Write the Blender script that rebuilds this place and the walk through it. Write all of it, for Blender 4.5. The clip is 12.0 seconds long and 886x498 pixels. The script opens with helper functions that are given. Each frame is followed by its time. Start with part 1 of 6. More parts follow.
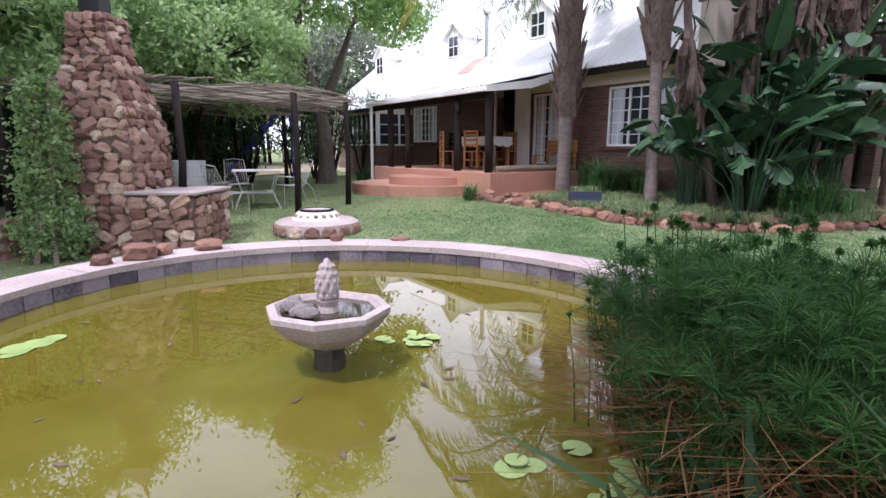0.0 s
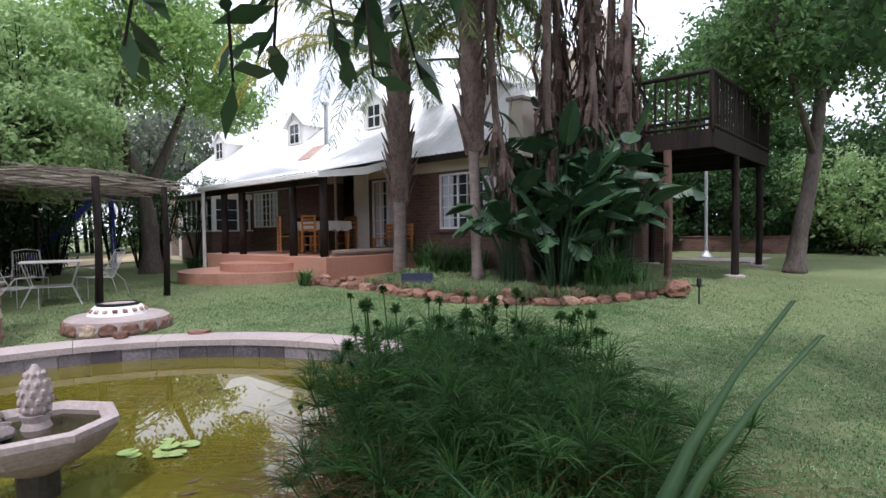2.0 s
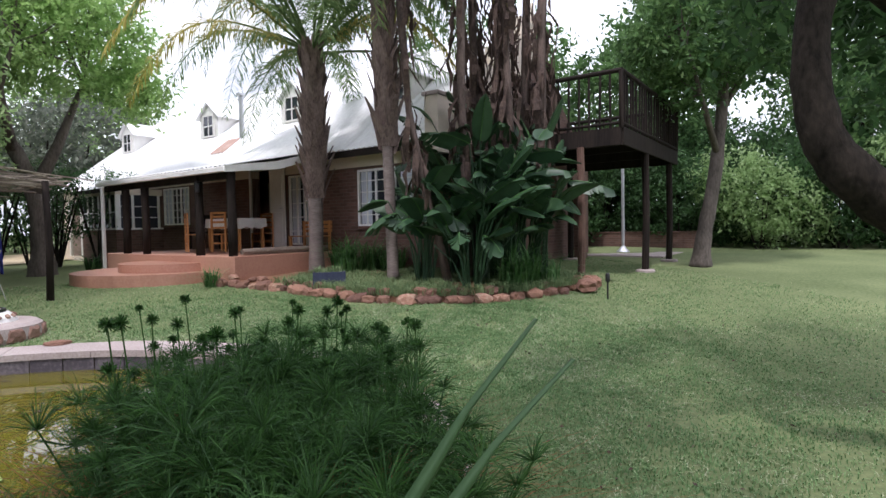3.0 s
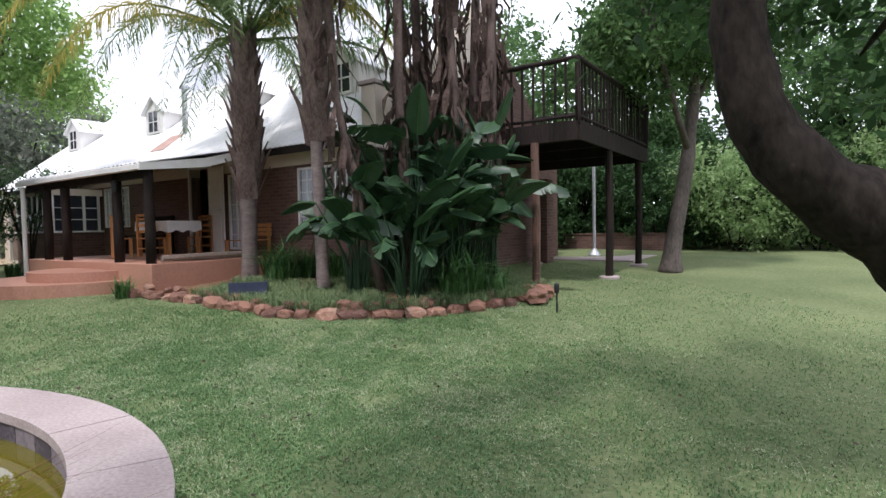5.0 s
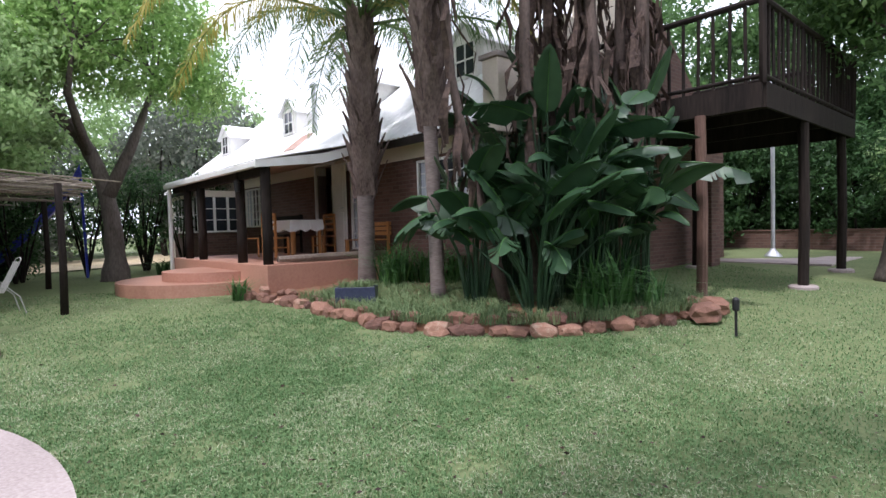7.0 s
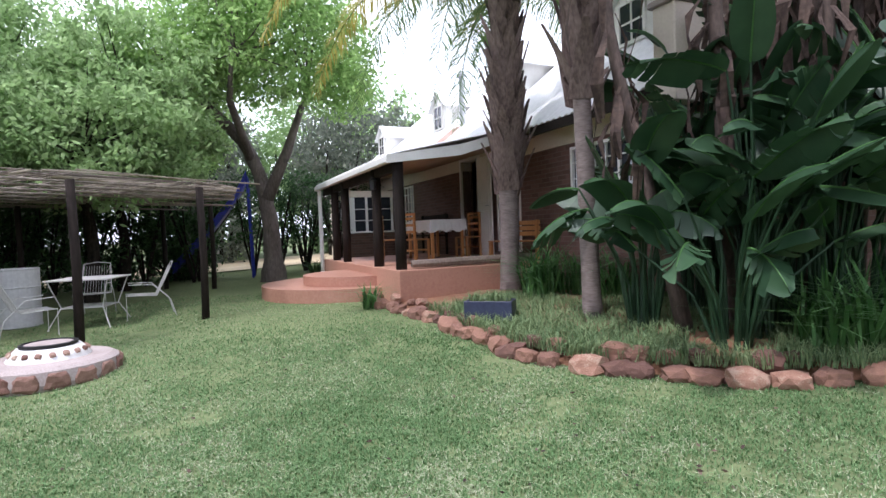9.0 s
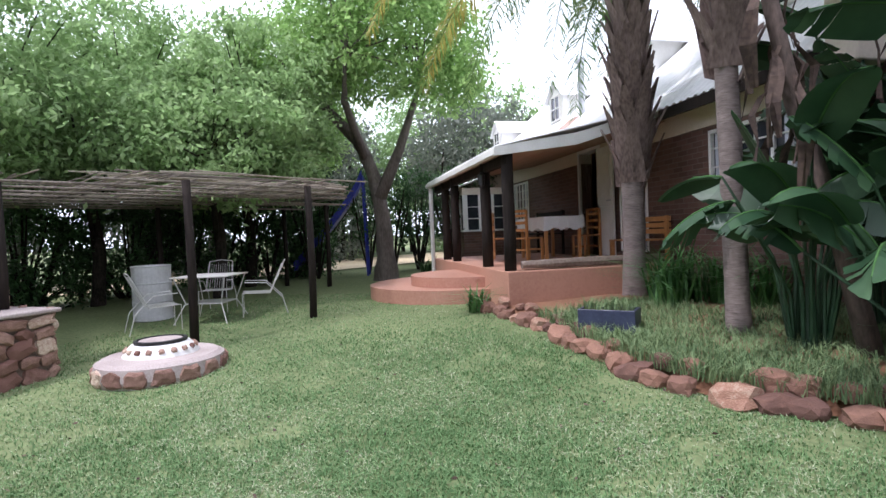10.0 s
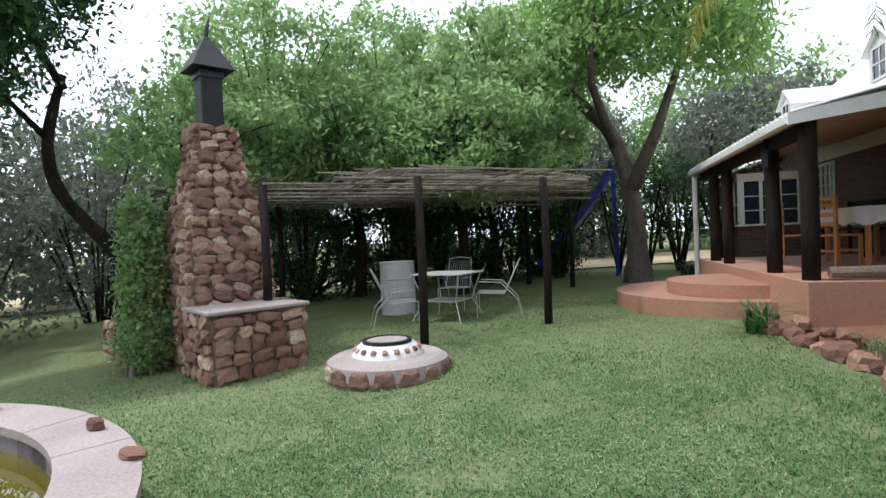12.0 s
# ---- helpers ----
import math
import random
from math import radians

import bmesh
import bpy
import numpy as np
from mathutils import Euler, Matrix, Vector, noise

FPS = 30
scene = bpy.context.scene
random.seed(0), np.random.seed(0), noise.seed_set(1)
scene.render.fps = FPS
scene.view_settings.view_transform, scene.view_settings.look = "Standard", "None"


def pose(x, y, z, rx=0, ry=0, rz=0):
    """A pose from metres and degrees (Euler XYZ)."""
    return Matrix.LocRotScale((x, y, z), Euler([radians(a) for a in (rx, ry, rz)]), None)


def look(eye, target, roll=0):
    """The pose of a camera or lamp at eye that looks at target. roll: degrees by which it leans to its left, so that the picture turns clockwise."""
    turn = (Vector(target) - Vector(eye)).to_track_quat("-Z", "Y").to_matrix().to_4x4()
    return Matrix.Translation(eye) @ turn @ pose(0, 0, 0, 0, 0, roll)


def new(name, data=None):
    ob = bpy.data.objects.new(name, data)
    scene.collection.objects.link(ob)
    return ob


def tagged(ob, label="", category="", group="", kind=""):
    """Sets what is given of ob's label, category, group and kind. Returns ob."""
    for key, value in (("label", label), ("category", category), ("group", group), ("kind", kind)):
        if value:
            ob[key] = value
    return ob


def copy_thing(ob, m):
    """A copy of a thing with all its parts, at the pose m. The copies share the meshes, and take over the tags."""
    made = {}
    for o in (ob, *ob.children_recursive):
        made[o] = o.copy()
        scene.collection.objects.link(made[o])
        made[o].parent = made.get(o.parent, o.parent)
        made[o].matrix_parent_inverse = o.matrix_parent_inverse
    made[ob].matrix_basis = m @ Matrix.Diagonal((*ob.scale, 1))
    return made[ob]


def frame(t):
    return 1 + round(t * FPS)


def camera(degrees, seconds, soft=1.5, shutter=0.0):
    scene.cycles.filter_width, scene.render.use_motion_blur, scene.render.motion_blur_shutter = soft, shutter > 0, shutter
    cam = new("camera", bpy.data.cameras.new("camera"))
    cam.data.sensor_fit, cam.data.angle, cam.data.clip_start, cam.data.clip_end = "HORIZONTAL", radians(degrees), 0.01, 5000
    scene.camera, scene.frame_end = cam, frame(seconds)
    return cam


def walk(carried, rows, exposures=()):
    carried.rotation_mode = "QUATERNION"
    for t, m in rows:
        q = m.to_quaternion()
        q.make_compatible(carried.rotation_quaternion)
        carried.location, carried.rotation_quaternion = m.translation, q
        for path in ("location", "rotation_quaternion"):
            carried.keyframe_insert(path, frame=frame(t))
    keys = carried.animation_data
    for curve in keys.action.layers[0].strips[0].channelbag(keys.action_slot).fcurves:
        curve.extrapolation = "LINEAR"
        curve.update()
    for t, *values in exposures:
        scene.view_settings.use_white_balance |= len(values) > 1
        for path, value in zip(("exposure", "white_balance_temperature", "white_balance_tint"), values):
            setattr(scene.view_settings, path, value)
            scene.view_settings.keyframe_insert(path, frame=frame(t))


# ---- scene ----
cam = camera(78.1, 12.0)
METRES, EYE, TILT, LEAN, TURN = 6.6, 1.5, 0.0, 0.0, 0.0
ROWS = [
    (0.0, 0.0, 0.0, 0.0, 0.04, -10.38, -0.22),
    (0.5, 0.009, -0.0028, 0.0035, -2.94, -6.54, 0.03),
    (1.0, 0.0254, -0.0019, 0.0038, -6.33, -3.29, 0.28),
    (1.5, 0.0501, -0.0012, 0.0035, -10.37, -1.86, 0.53),
    (2.0, 0.0761, 0.0014, -0.0, -14.45, -1.77, 0.71),
    (2.5, 0.1075, 0.0073, 0.0008, -18.6, -2.06, 0.86),
    (3.0, 0.1427, 0.0154, 0.0009, -21.03, -2.24, 0.97),
    (3.5, 0.1864, 0.0263, 0.0034, -22.25, -2.34, 1.05),
    (5.5, 0.3458, 0.1479, 0.0106, -21.55, -2.22, 1.12),
    (6.0, 0.3628, 0.1978, 0.0119, -18.61, -2.27, 1.09),
    (6.5, 0.3861, 0.2473, 0.0103, -13.05, -2.24, 1.31),
    (7.0, 0.4034, 0.2927, 0.009, -7.48, -2.23, 1.55),
    (9.0, 0.4507, 0.5001, 0.015, 9.66, -1.98, 2.2),
    (9.5, 0.4526, 0.5493, 0.0142, 15.28, -1.83, 2.3),
    (10.0, 0.4499, 0.5937, 0.0136, 22.15, -1.65, 2.4),
    (10.5, 0.4369, 0.6383, 0.0124, 28.75, -1.49, 2.37),
    (11.0, 0.4237, 0.68, 0.0123, 34.26, -1.37, 2.42),
    (11.5, 0.4088, 0.7133, 0.0146, 41.79, -1.23, 2.5),
    (12.0, 0.3987, 0.725, 0.016, 48.3, -1.01, 2.44),
]
walk(cam, [(t, pose(0, 0, EYE, TILT, LEAN, TURN) @ pose(METRES * x, METRES * y, METRES * z, 90 + pitch, roll, yaw)) for t, x, y, z, yaw, pitch, roll in ROWS],
     exposures=[(0.0, -0.1, 5850, 26), (1.5, -0.53, 5900, 21), (3.5, -0.55, 6100, 19), (6.0, -0.46, 6050, 19), (9.0, -0.16, 5850, 20), (10.5, -0.24, 5850, 18), (12.0, -0.54, 5950, 11)])

# ---- world and sun ----
SUN_EL, SUN_AZ = 64.0, 224.0
world = bpy.data.worlds.new("world")
scene.world = world
world.use_nodes = True
wt = world.node_tree
wt.nodes.clear()
w_out = wt.nodes.new("ShaderNodeOutputWorld")
w_bg = wt.nodes.new("ShaderNodeBackground")
w_sky = wt.nodes.new("ShaderNodeTexSky")
w_sky.sky_type = "NISHITA"
w_sky.sun_disc = False
w_sky.sun_elevation = radians(SUN_EL)
w_sky.sun_rotation = radians(SUN_AZ)
w_sky.dust_density = 2.5
w_tc = wt.nodes.new("ShaderNodeTexCoord")
w_no = wt.nodes.new("ShaderNodeTexNoise")
w_no.inputs["Scale"].default_value = 2.2
w_no.inputs["Detail"].default_value = 6
w_rp = wt.nodes.new("ShaderNodeValToRGB")
w_rp.color_ramp.elements[0].position, w_rp.color_ramp.elements[1].position = 0.2, 0.46
w_mx = wt.nodes.new("ShaderNodeMix")
w_mx.data_type = "RGBA"
w_mx.inputs["B"].default_value = (21.0, 21.6, 23.0, 1)
wt.links.new(w_tc.outputs["Generated"], w_no.inputs["Vector"])
wt.links.new(w_no.outputs["Fac"], w_rp.inputs["Fac"])
wt.links.new(w_rp.outputs["Color"], w_mx.inputs["Factor"])
wt.links.new(w_sky.outputs["Color"], w_mx.inputs["A"])
wt.links.new(w_mx.outputs["Result"], w_bg.inputs["Color"])
wt.links.new(w_bg.outputs["Background"], w_out.inputs["Surface"])
w_bg.inputs["Strength"].default_value = 0.12

sun = new("sun", bpy.data.lights.new("sun", "SUN"))
sun.data.energy = 4.2
sun.data.angle = radians(4)
sun.data.color = (1.0, 0.96, 0.9)
az = radians(SUN_AZ)
sun_from = Vector((math.sin(az) * math.cos(radians(SUN_EL)), math.cos(az) * math.cos(radians(SUN_EL)), math.sin(radians(SUN_EL))))
sun.matrix_world = look(sun_from * 60, (0, 0, 0))


# ---- materials ----
def mat(name, c1, c2=None, rough=0.7, metal=0.0, scale=6.0, fine=60.0, bump=0.2, c3=None, spread=0.35, island=0.0, obj=0.0, stretch=None, spec=0.5, trans=0.0):
    """A surface that varies at two scales between c1 and c2, with flecks of c3."""
    m = bpy.data.materials.new(name)
    m.use_nodes = True
    nt = m.node_tree
    N, L = nt.nodes, nt.links
    b = N["Principled BSDF"]
    b.inputs["Roughness"].default_value = rough
    b.inputs["Metallic"].default_value = metal
    b.inputs["Specular IOR Level"].default_value = spec
    c2 = c2 or tuple(min(1, v * 1.35 + 0.01) for v in c1)
    tc = N.new("ShaderNodeTexCoord")
    src = tc.outputs["Object"]
    if stretch:
        mp = N.new("ShaderNodeMapping")
        mp.inputs["Scale"].default_value = stretch
        L.new(src, mp.inputs["Vector"])
        src = mp.outputs["Vector"]
    n1 = N.new("ShaderNodeTexNoise")
    n1.inputs["Scale"].default_value = scale
    n1.inputs["Detail"].default_value = 5
    n2 = N.new("ShaderNodeTexNoise")
    n2.inputs["Scale"].default_value = fine
    n2.inputs["Detail"].default_value = 3
    for n in (n1, n2):
        L.new(src, n.inputs["Vector"])
    ad = N.new("ShaderNodeMath")
    ad.operation = "ADD"
    ml = N.new("ShaderNodeMath")
    ml.operation = "MULTIPLY"
    ml.inputs[1].default_value = 0.5
    L.new(n1.outputs["Fac"], ad.inputs[0])
    L.new(n2.outputs["Fac"], ad.inputs[1])
    L.new(ad.outputs[0], ml.inputs[0])
    fac = ml.outputs[0]
    for amount, node in ((island, "ShaderNodeNewGeometry"), (obj, "ShaderNodeObjectInfo")):
        if amount:
            g = N.new(node)
            r = N.new("ShaderNodeMapRange")
            r.inputs["To Min"].default_value = -amount
            r.inputs["To Max"].default_value = amount
            L.new(g.outputs["Random Per Island" if amount == island and node == "ShaderNodeNewGeometry" else "Random"], r.inputs["Value"])
            a2 = N.new("ShaderNodeMath")
            a2.operation = "ADD"
            L.new(fac, a2.inputs[0])
            L.new(r.outputs["Result"], a2.inputs[1])
            fac = a2.outputs[0]
    rp = N.new("ShaderNodeValToRGB")
    e = rp.color_ramp.elements
    e[0].position, e[0].color = 0.5 - spread / 2, (*c1, 1)
    e[1].position, e[1].color = 0.5 + spread / 2, (*c2, 1)
    if c3:
        x = e.new(min(1, 0.5 + spread * 0.8))
        x.color = (*c3, 1)
    L.new(fac, rp.inputs["Fac"])
    L.new(rp.outputs["Color"], b.inputs["Base Color"])
    if bump:
        bp = N.new("ShaderNodeBump")
        bp.inputs["Strength"].default_value = bump
        bp.inputs["Distance"].default_value = 0.02
        L.new(ml.outputs[0], bp.inputs["Height"])
        L.new(bp.outputs["Normal"], b.inputs["Normal"])
    if trans:
        t = N.new("ShaderNodeBsdfTranslucent")
        L.new(rp.outputs["Color"], t.inputs["Color"])
        mx = N.new("ShaderNodeMixShader")
        mx.inputs["Fac"].default_value = trans
        L.new(b.outputs["BSDF"], mx.inputs[1])
        L.new(t.outputs["BSDF"], mx.inputs[2])
        L.new(mx.outputs["Shader"], N["Material Output"].inputs["Surface"])
    return m


def brick_mat(name, c1, c2, mortar, bw=0.22, bh=0.075):
    m = mat(name, c1, c2, rough=0.85)
    nt = m.node_tree
    N, L = nt.nodes, nt.links
    b = N["Principled BSDF"]
    tc = N.new("ShaderNodeTexCoord")
    sx = N.new("ShaderNodeSeparateXYZ")
    cx = N.new("ShaderNodeCombineXYZ")
    ad = N.new("ShaderNodeMath")
    ad.operation = "ADD"
    L.new(tc.outputs["Object"], sx.inputs[0])
    L.new(sx.outputs["X"], ad.inputs[0])
    L.new(sx.outputs["Y"], ad.inputs[1])
    L.new(ad.outputs[0], cx.inputs["X"])
    L.new(sx.outputs["Z"], cx.inputs["Y"])
    br = N.new("ShaderNodeTexBrick")
    br.inputs["Scale"].default_value = 1.0
    br.inputs["Brick Width"].default_value = bw
    br.inputs["Row Height"].default_value = bh
    br.inputs["Mortar Size"].default_value = 0.006
    br.inputs["Color1"].default_value = (*c1, 1)
    br.inputs["Color2"].default_value = (*c2, 1)
    br.inputs["Mortar"].default_value = (*mortar, 1)
    L.new(cx.outputs[0], br.inputs["Vector"])
    L.new(br.outputs["Color"], b.inputs["Base Color"])
    bp = N.new("ShaderNodeBump")
    bp.inputs["Strength"].default_value = 0.5
    bp.inputs["Distance"].default_value = 0.01
    bp.invert = True
    L.new(br.outputs["Fac"], bp.inputs["Height"])
    L.new(bp.outputs["Normal"], b.inputs["Normal"])
    return m


M_LAWN = mat("lawn_soil", (0.1, 0.13, 0.058), (0.2, 0.232, 0.11), 0.95, scale=0.5, fine=22, bump=0.6, c3=(0.32, 0.3, 0.19), spread=0.3, spec=0.1)
M_BLADE = mat("grass_blade", (0.095, 0.182, 0.07), (0.215, 0.34, 0.145), 0.75, scale=0.9, fine=5, bump=0, c3=(0.44, 0.46, 0.31), spread=0.27, island=0.22, spec=0.2, trans=0.25)
M_BEDGRASS = mat("bed_grass", (0.12, 0.19, 0.085), (0.25, 0.33, 0.16), 0.8, scale=1.5, fine=9, bump=0, island=0.2, spec=0.2, trans=0.2)
M_EARTH = mat("red_earth", (0.12, 0.05, 0.025), (0.26, 0.13, 0.07), 0.95, scale=3, fine=40, bump=0.5)
M_DIRT = mat("pale_sand", (0.42, 0.33, 0.2), (0.6, 0.5, 0.33), 0.95, scale=0.6, fine=14, bump=0.3)
M_CONC = mat("rim_concrete", (0.27, 0.22, 0.205), (0.43, 0.365, 0.34), 0.85, scale=1.6, fine=55, bump=0.35, spread=0.28)
M_CONCDARK = mat("damp_rim_brick", (0.06, 0.05, 0.06), (0.22, 0.19, 0.2), 0.7, scale=4, fine=40, bump=0.3, obj=0.2)
M_WATER = mat("murky_water", (0.085, 0.073, 0.008), (0.118, 0.102, 0.014), 0.012, scale=0.7, fine=4, bump=0)
M_WATER.node_tree.nodes["Principled BSDF"].inputs["IOR"].default_value = 1.5
M_STONE = mat("warm_fieldstone", (0.17, 0.083, 0.062), (0.38, 0.24, 0.18), 0.85, scale=5, fine=45, bump=0.5, c3=(0.58, 0.47, 0.36), obj=0.36, spread=0.5)
M_ROCK = mat("ochre_rock", (0.12, 0.06, 0.045), (0.29, 0.15, 0.1), 0.88, scale=4, fine=38, bump=0.7, c3=(0.42, 0.3, 0.22), obj=0.3, spread=0.5)
M_MORTAR = mat("mortar", (0.10, 0.07, 0.055), (0.24, 0.18, 0.14), 0.95, scale=8, fine=70, bump=0.5)
M_BRICK = brick_mat("brown_face_brick", (0.095, 0.05, 0.038), (0.15, 0.08, 0.06), (0.15, 0.11, 0.09))
M_CREAM = mat("cream_plaster", (0.58, 0.50, 0.40), (0.68, 0.60, 0.49), 0.85, scale=1.5, fine=30, bump=0.12)
M_ROOF = mat("white_roof_sheet", (0.72, 0.72, 0.72), (0.86, 0.86, 0.85), 0.45, scale=0.8, fine=12, bump=0.05)
M_RUST = mat("rusty_roof_sheet", (0.35, 0.2, 0.15), (0.5, 0.36, 0.3), 0.7, scale=3, fine=20)
M_WHITE = mat("white_paint", (0.68, 0.66, 0.62), (0.8, 0.79, 0.76), 0.5, scale=5, fine=50, bump=0.08)
M_CLOTH = mat("white_cloth", (0.7, 0.69, 0.68), (0.8, 0.79, 0.78), 0.9, scale=8, fine=90, bump=0.1)
# creosote brown, taken darker to paint in the tree shade on the deck
M_DARKWOOD = mat("shade_darkened_creosote", (0.008, 0.006, 0.005), (0.028, 0.02, 0.016), 0.85, scale=5, fine=35, bump=0.4, stretch=(1, 1, 0.12), spec=0.2)
M_PINE = mat("orange_pine", (0.36, 0.15, 0.045), (0.52, 0.25, 0.09), 0.45, scale=5, fine=30, stretch=(1, 1, 0.15))
M_GREYWOOD = mat("weathered_wood", (0.12, 0.09, 0.07), (0.27, 0.21, 0.17), 0.85, scale=4, fine=30, bump=0.4, stretch=(0.15, 1, 1))
M_REED = mat("bleached_reed", (0.12, 0.097, 0.08), (0.34, 0.29, 0.23), 0.8, scale=3, fine=25, island=0.25, bump=0.2)
M_TERRA = mat("terracotta_floor", (0.33, 0.155, 0.105), (0.43, 0.23, 0.16), 0.6, scale=1.6, fine=25, bump=0.15, obj=0.15)
M_GROUT = mat("tile_grout", (0.3, 0.2, 0.15), (0.38, 0.27, 0.2), 0.9, scale=5, fine=40)
# near-black that paints the shade of unlit rooms
M_DARK = mat("unlit_room_paint", (0.012, 0.01, 0.009), (0.02, 0.018, 0.016), 0.9)
M_GLASS = mat("window_glass", (0.02, 0.024, 0.03), (0.035, 0.04, 0.05), 0.04, bump=0, spec=0.6)
M_CURTAIN = mat("pale_curtain", (0.4, 0.42, 0.48), (0.55, 0.57, 0.62), 0.9, scale=4, fine=30, stretch=(8, 1, 0.3))
M_BLACK = mat("black_sheet_metal", (0.012, 0.012, 0.013), (0.03, 0.03, 0.032), 0.5, metal=0.3, scale=5, fine=30)
M_STEEL = mat("galvanised_steel", (0.42, 0.43, 0.45), (0.58, 0.59, 0.6), 0.4, metal=0.7, scale=6, fine=40)
M_WIRE = mat("white_enamel_wire", (0.4, 0.39, 0.37), (0.55, 0.54, 0.51), 0.5, scale=20, fine=80, bump=0.1)
M_DRUM = mat("pale_grey_drum", (0.42, 0.42, 0.42), (0.56, 0.56, 0.55), 0.6, scale=4, fine=25)
M_BLUE = mat("blue_plastic", (0.012, 0.02, 0.22), (0.03, 0.045, 0.4), 0.5, scale=5, fine=30)
M_NAVY = mat("dark_blue_glaze", (0.018, 0.022, 0.05), (0.04, 0.048, 0.09), 0.4, scale=6, fine=40)
M_GREEN = mat("green_metal", (0.01, 0.06, 0.03), (0.02, 0.1, 0.05), 0.5)
M_BARK = mat("grey_bark", (0.05, 0.04, 0.033), (0.155, 0.128, 0.108), 0.95, scale=5, fine=28, bump=0.9, stretch=(1, 1, 0.3))
M_BARKDARK = mat("dark_bark", (0.008, 0.007, 0.006), (0.04, 0.032, 0.026), 0.95, scale=9, fine=34, bump=1.0, stretch=(1, 1, 0.5), spec=0.12)
M_PALMBARK = mat("palm_trunk", (0.11, 0.085, 0.075), (0.25, 0.20, 0.18), 0.9, scale=3, fine=24, bump=0.7, stretch=(0.6, 0.6, 3))
M_BOOT = mat("palm_boot", (0.09, 0.06, 0.05), (0.30, 0.22, 0.19), 0.9, scale=5, fine=35, bump=0.5, island=0.2, stretch=(1, 1, 0.3))
M_DEADSTEM = mat("dead_stem", (0.045, 0.032, 0.027), (0.15, 0.105, 0.085), 0.9, scale=5, fine=35, bump=0.6, stretch=(1, 1, 0.4))
M_DEAD = mat("dead_frond", (0.045, 0.028, 0.022), (0.15, 0.1, 0.075), 0.9, scale=4, fine=22, island=0.25, bump=0.3, trans=0.15)


def leaf_mat(name, c1, c2, c3=None, rough=0.55, trans=0.5, spec=0.25):
    return mat(name, c1, c2, rough, scale=0.7, fine=7, bump=0, c3=c3, island=0.28, spread=0.5, trans=trans, spec=spec)


M_LEAF = leaf_mat("fresh_leaf", (0.2, 0.31, 0.12), (0.38, 0.52, 0.24), (0.56, 0.67, 0.42), trans=0.62)
M_LEAFY = leaf_mat("lime_leaf", (0.2, 0.34, 0.1), (0.39, 0.56, 0.2), (0.54, 0.68, 0.34), trans=0.62)
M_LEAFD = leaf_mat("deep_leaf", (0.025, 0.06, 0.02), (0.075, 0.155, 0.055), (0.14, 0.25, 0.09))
M_STRAP = leaf_mat("strap_leaf", (0.04, 0.11, 0.03), (0.12, 0.25, 0.08), (0.2, 0.36, 0.13), rough=0.45, trans=0.25)
# darker copy of the leaf green, with shade put into the colour
M_LEAFS = leaf_mat("shade_painted_leaf", (0.05, 0.105, 0.035), (0.14, 0.25, 0.085), (0.26, 0.38, 0.15))
M_LEAFG = leaf_mat("greyish_leaf", (0.10, 0.12, 0.09), (0.22, 0.25, 0.19), (0.32, 0.3, 0.26))
M_FROND = leaf_mat("palm_leaflet", (0.07, 0.13, 0.045), (0.18, 0.26, 0.09), (0.42, 0.38, 0.12))
M_FRONDY = leaf_mat("yellowing_leaflet", (0.26, 0.24, 0.05), (0.46, 0.40, 0.11))
M_STREL = leaf_mat("banana_like_leaf", (0.016, 0.045, 0.02), (0.045, 0.095, 0.042), (0.085, 0.15, 0.075), rough=0.42, trans=0.12, spec=0.4)
M_PAPY = leaf_mat("papyrus_thread", (0.018, 0.055, 0.013), (0.05, 0.125, 0.026), (0.1, 0.2, 0.045), trans=0.3)
M_PAPYD = leaf_mat("dry_papyrus", (0.14, 0.06, 0.025), (0.28, 0.15, 0.07))
M_IRIS = leaf_mat("sword_leaf", (0.03, 0.07, 0.03), (0.075, 0.14, 0.055), rough=0.5, trans=0.2)
M_LILY = leaf_mat("lily_pad", (0.12, 0.2, 0.05), (0.3, 0.4, 0.14), rough=0.35, trans=0.1)


# ---- builders ----
def add_mesh(name, bm, material, parent=None, label="", smooth=False):
    me = bpy.data.meshes.new(name)
    bm.to_mesh(me)
    bm.free()
    me.materials.append(material)
    if smooth:
        me.shade_smooth()
    ob = new(name, me)
    if parent:
        ob.parent = parent
    if label:
        ob["label"] = label
    return ob


def part(name, bm, material, parent, label="", smooth=False):
    return add_mesh(name, bm, material, parent, label, smooth)


def thing(name, m, label, category, group="", kind=""):
    ob = new(name)
    ob.empty_display_size = 0.1
    ob.matrix_world = m
    return tagged(ob, label, category, group, kind)


def box_bm(x0, y0, z0, x1, y1, z1, bevel=0.0, bm=None):
    bm = bm or bmesh.new()
    made = bmesh.ops.create_cube(bm, size=1, matrix=Matrix.LocRotScale(((x0 + x1) / 2, (y0 + y1) / 2, (z0 + z1) / 2), None, (abs(x1 - x0), abs(y1 - y0), abs(z1 - z0))))
    if bevel:
        vs = set(made["verts"])
        bmesh.ops.bevel(bm, geom=[e for e in bm.edges if e.verts[0] in vs], offset=bevel, segments=1, affect="EDGES")
    return bm


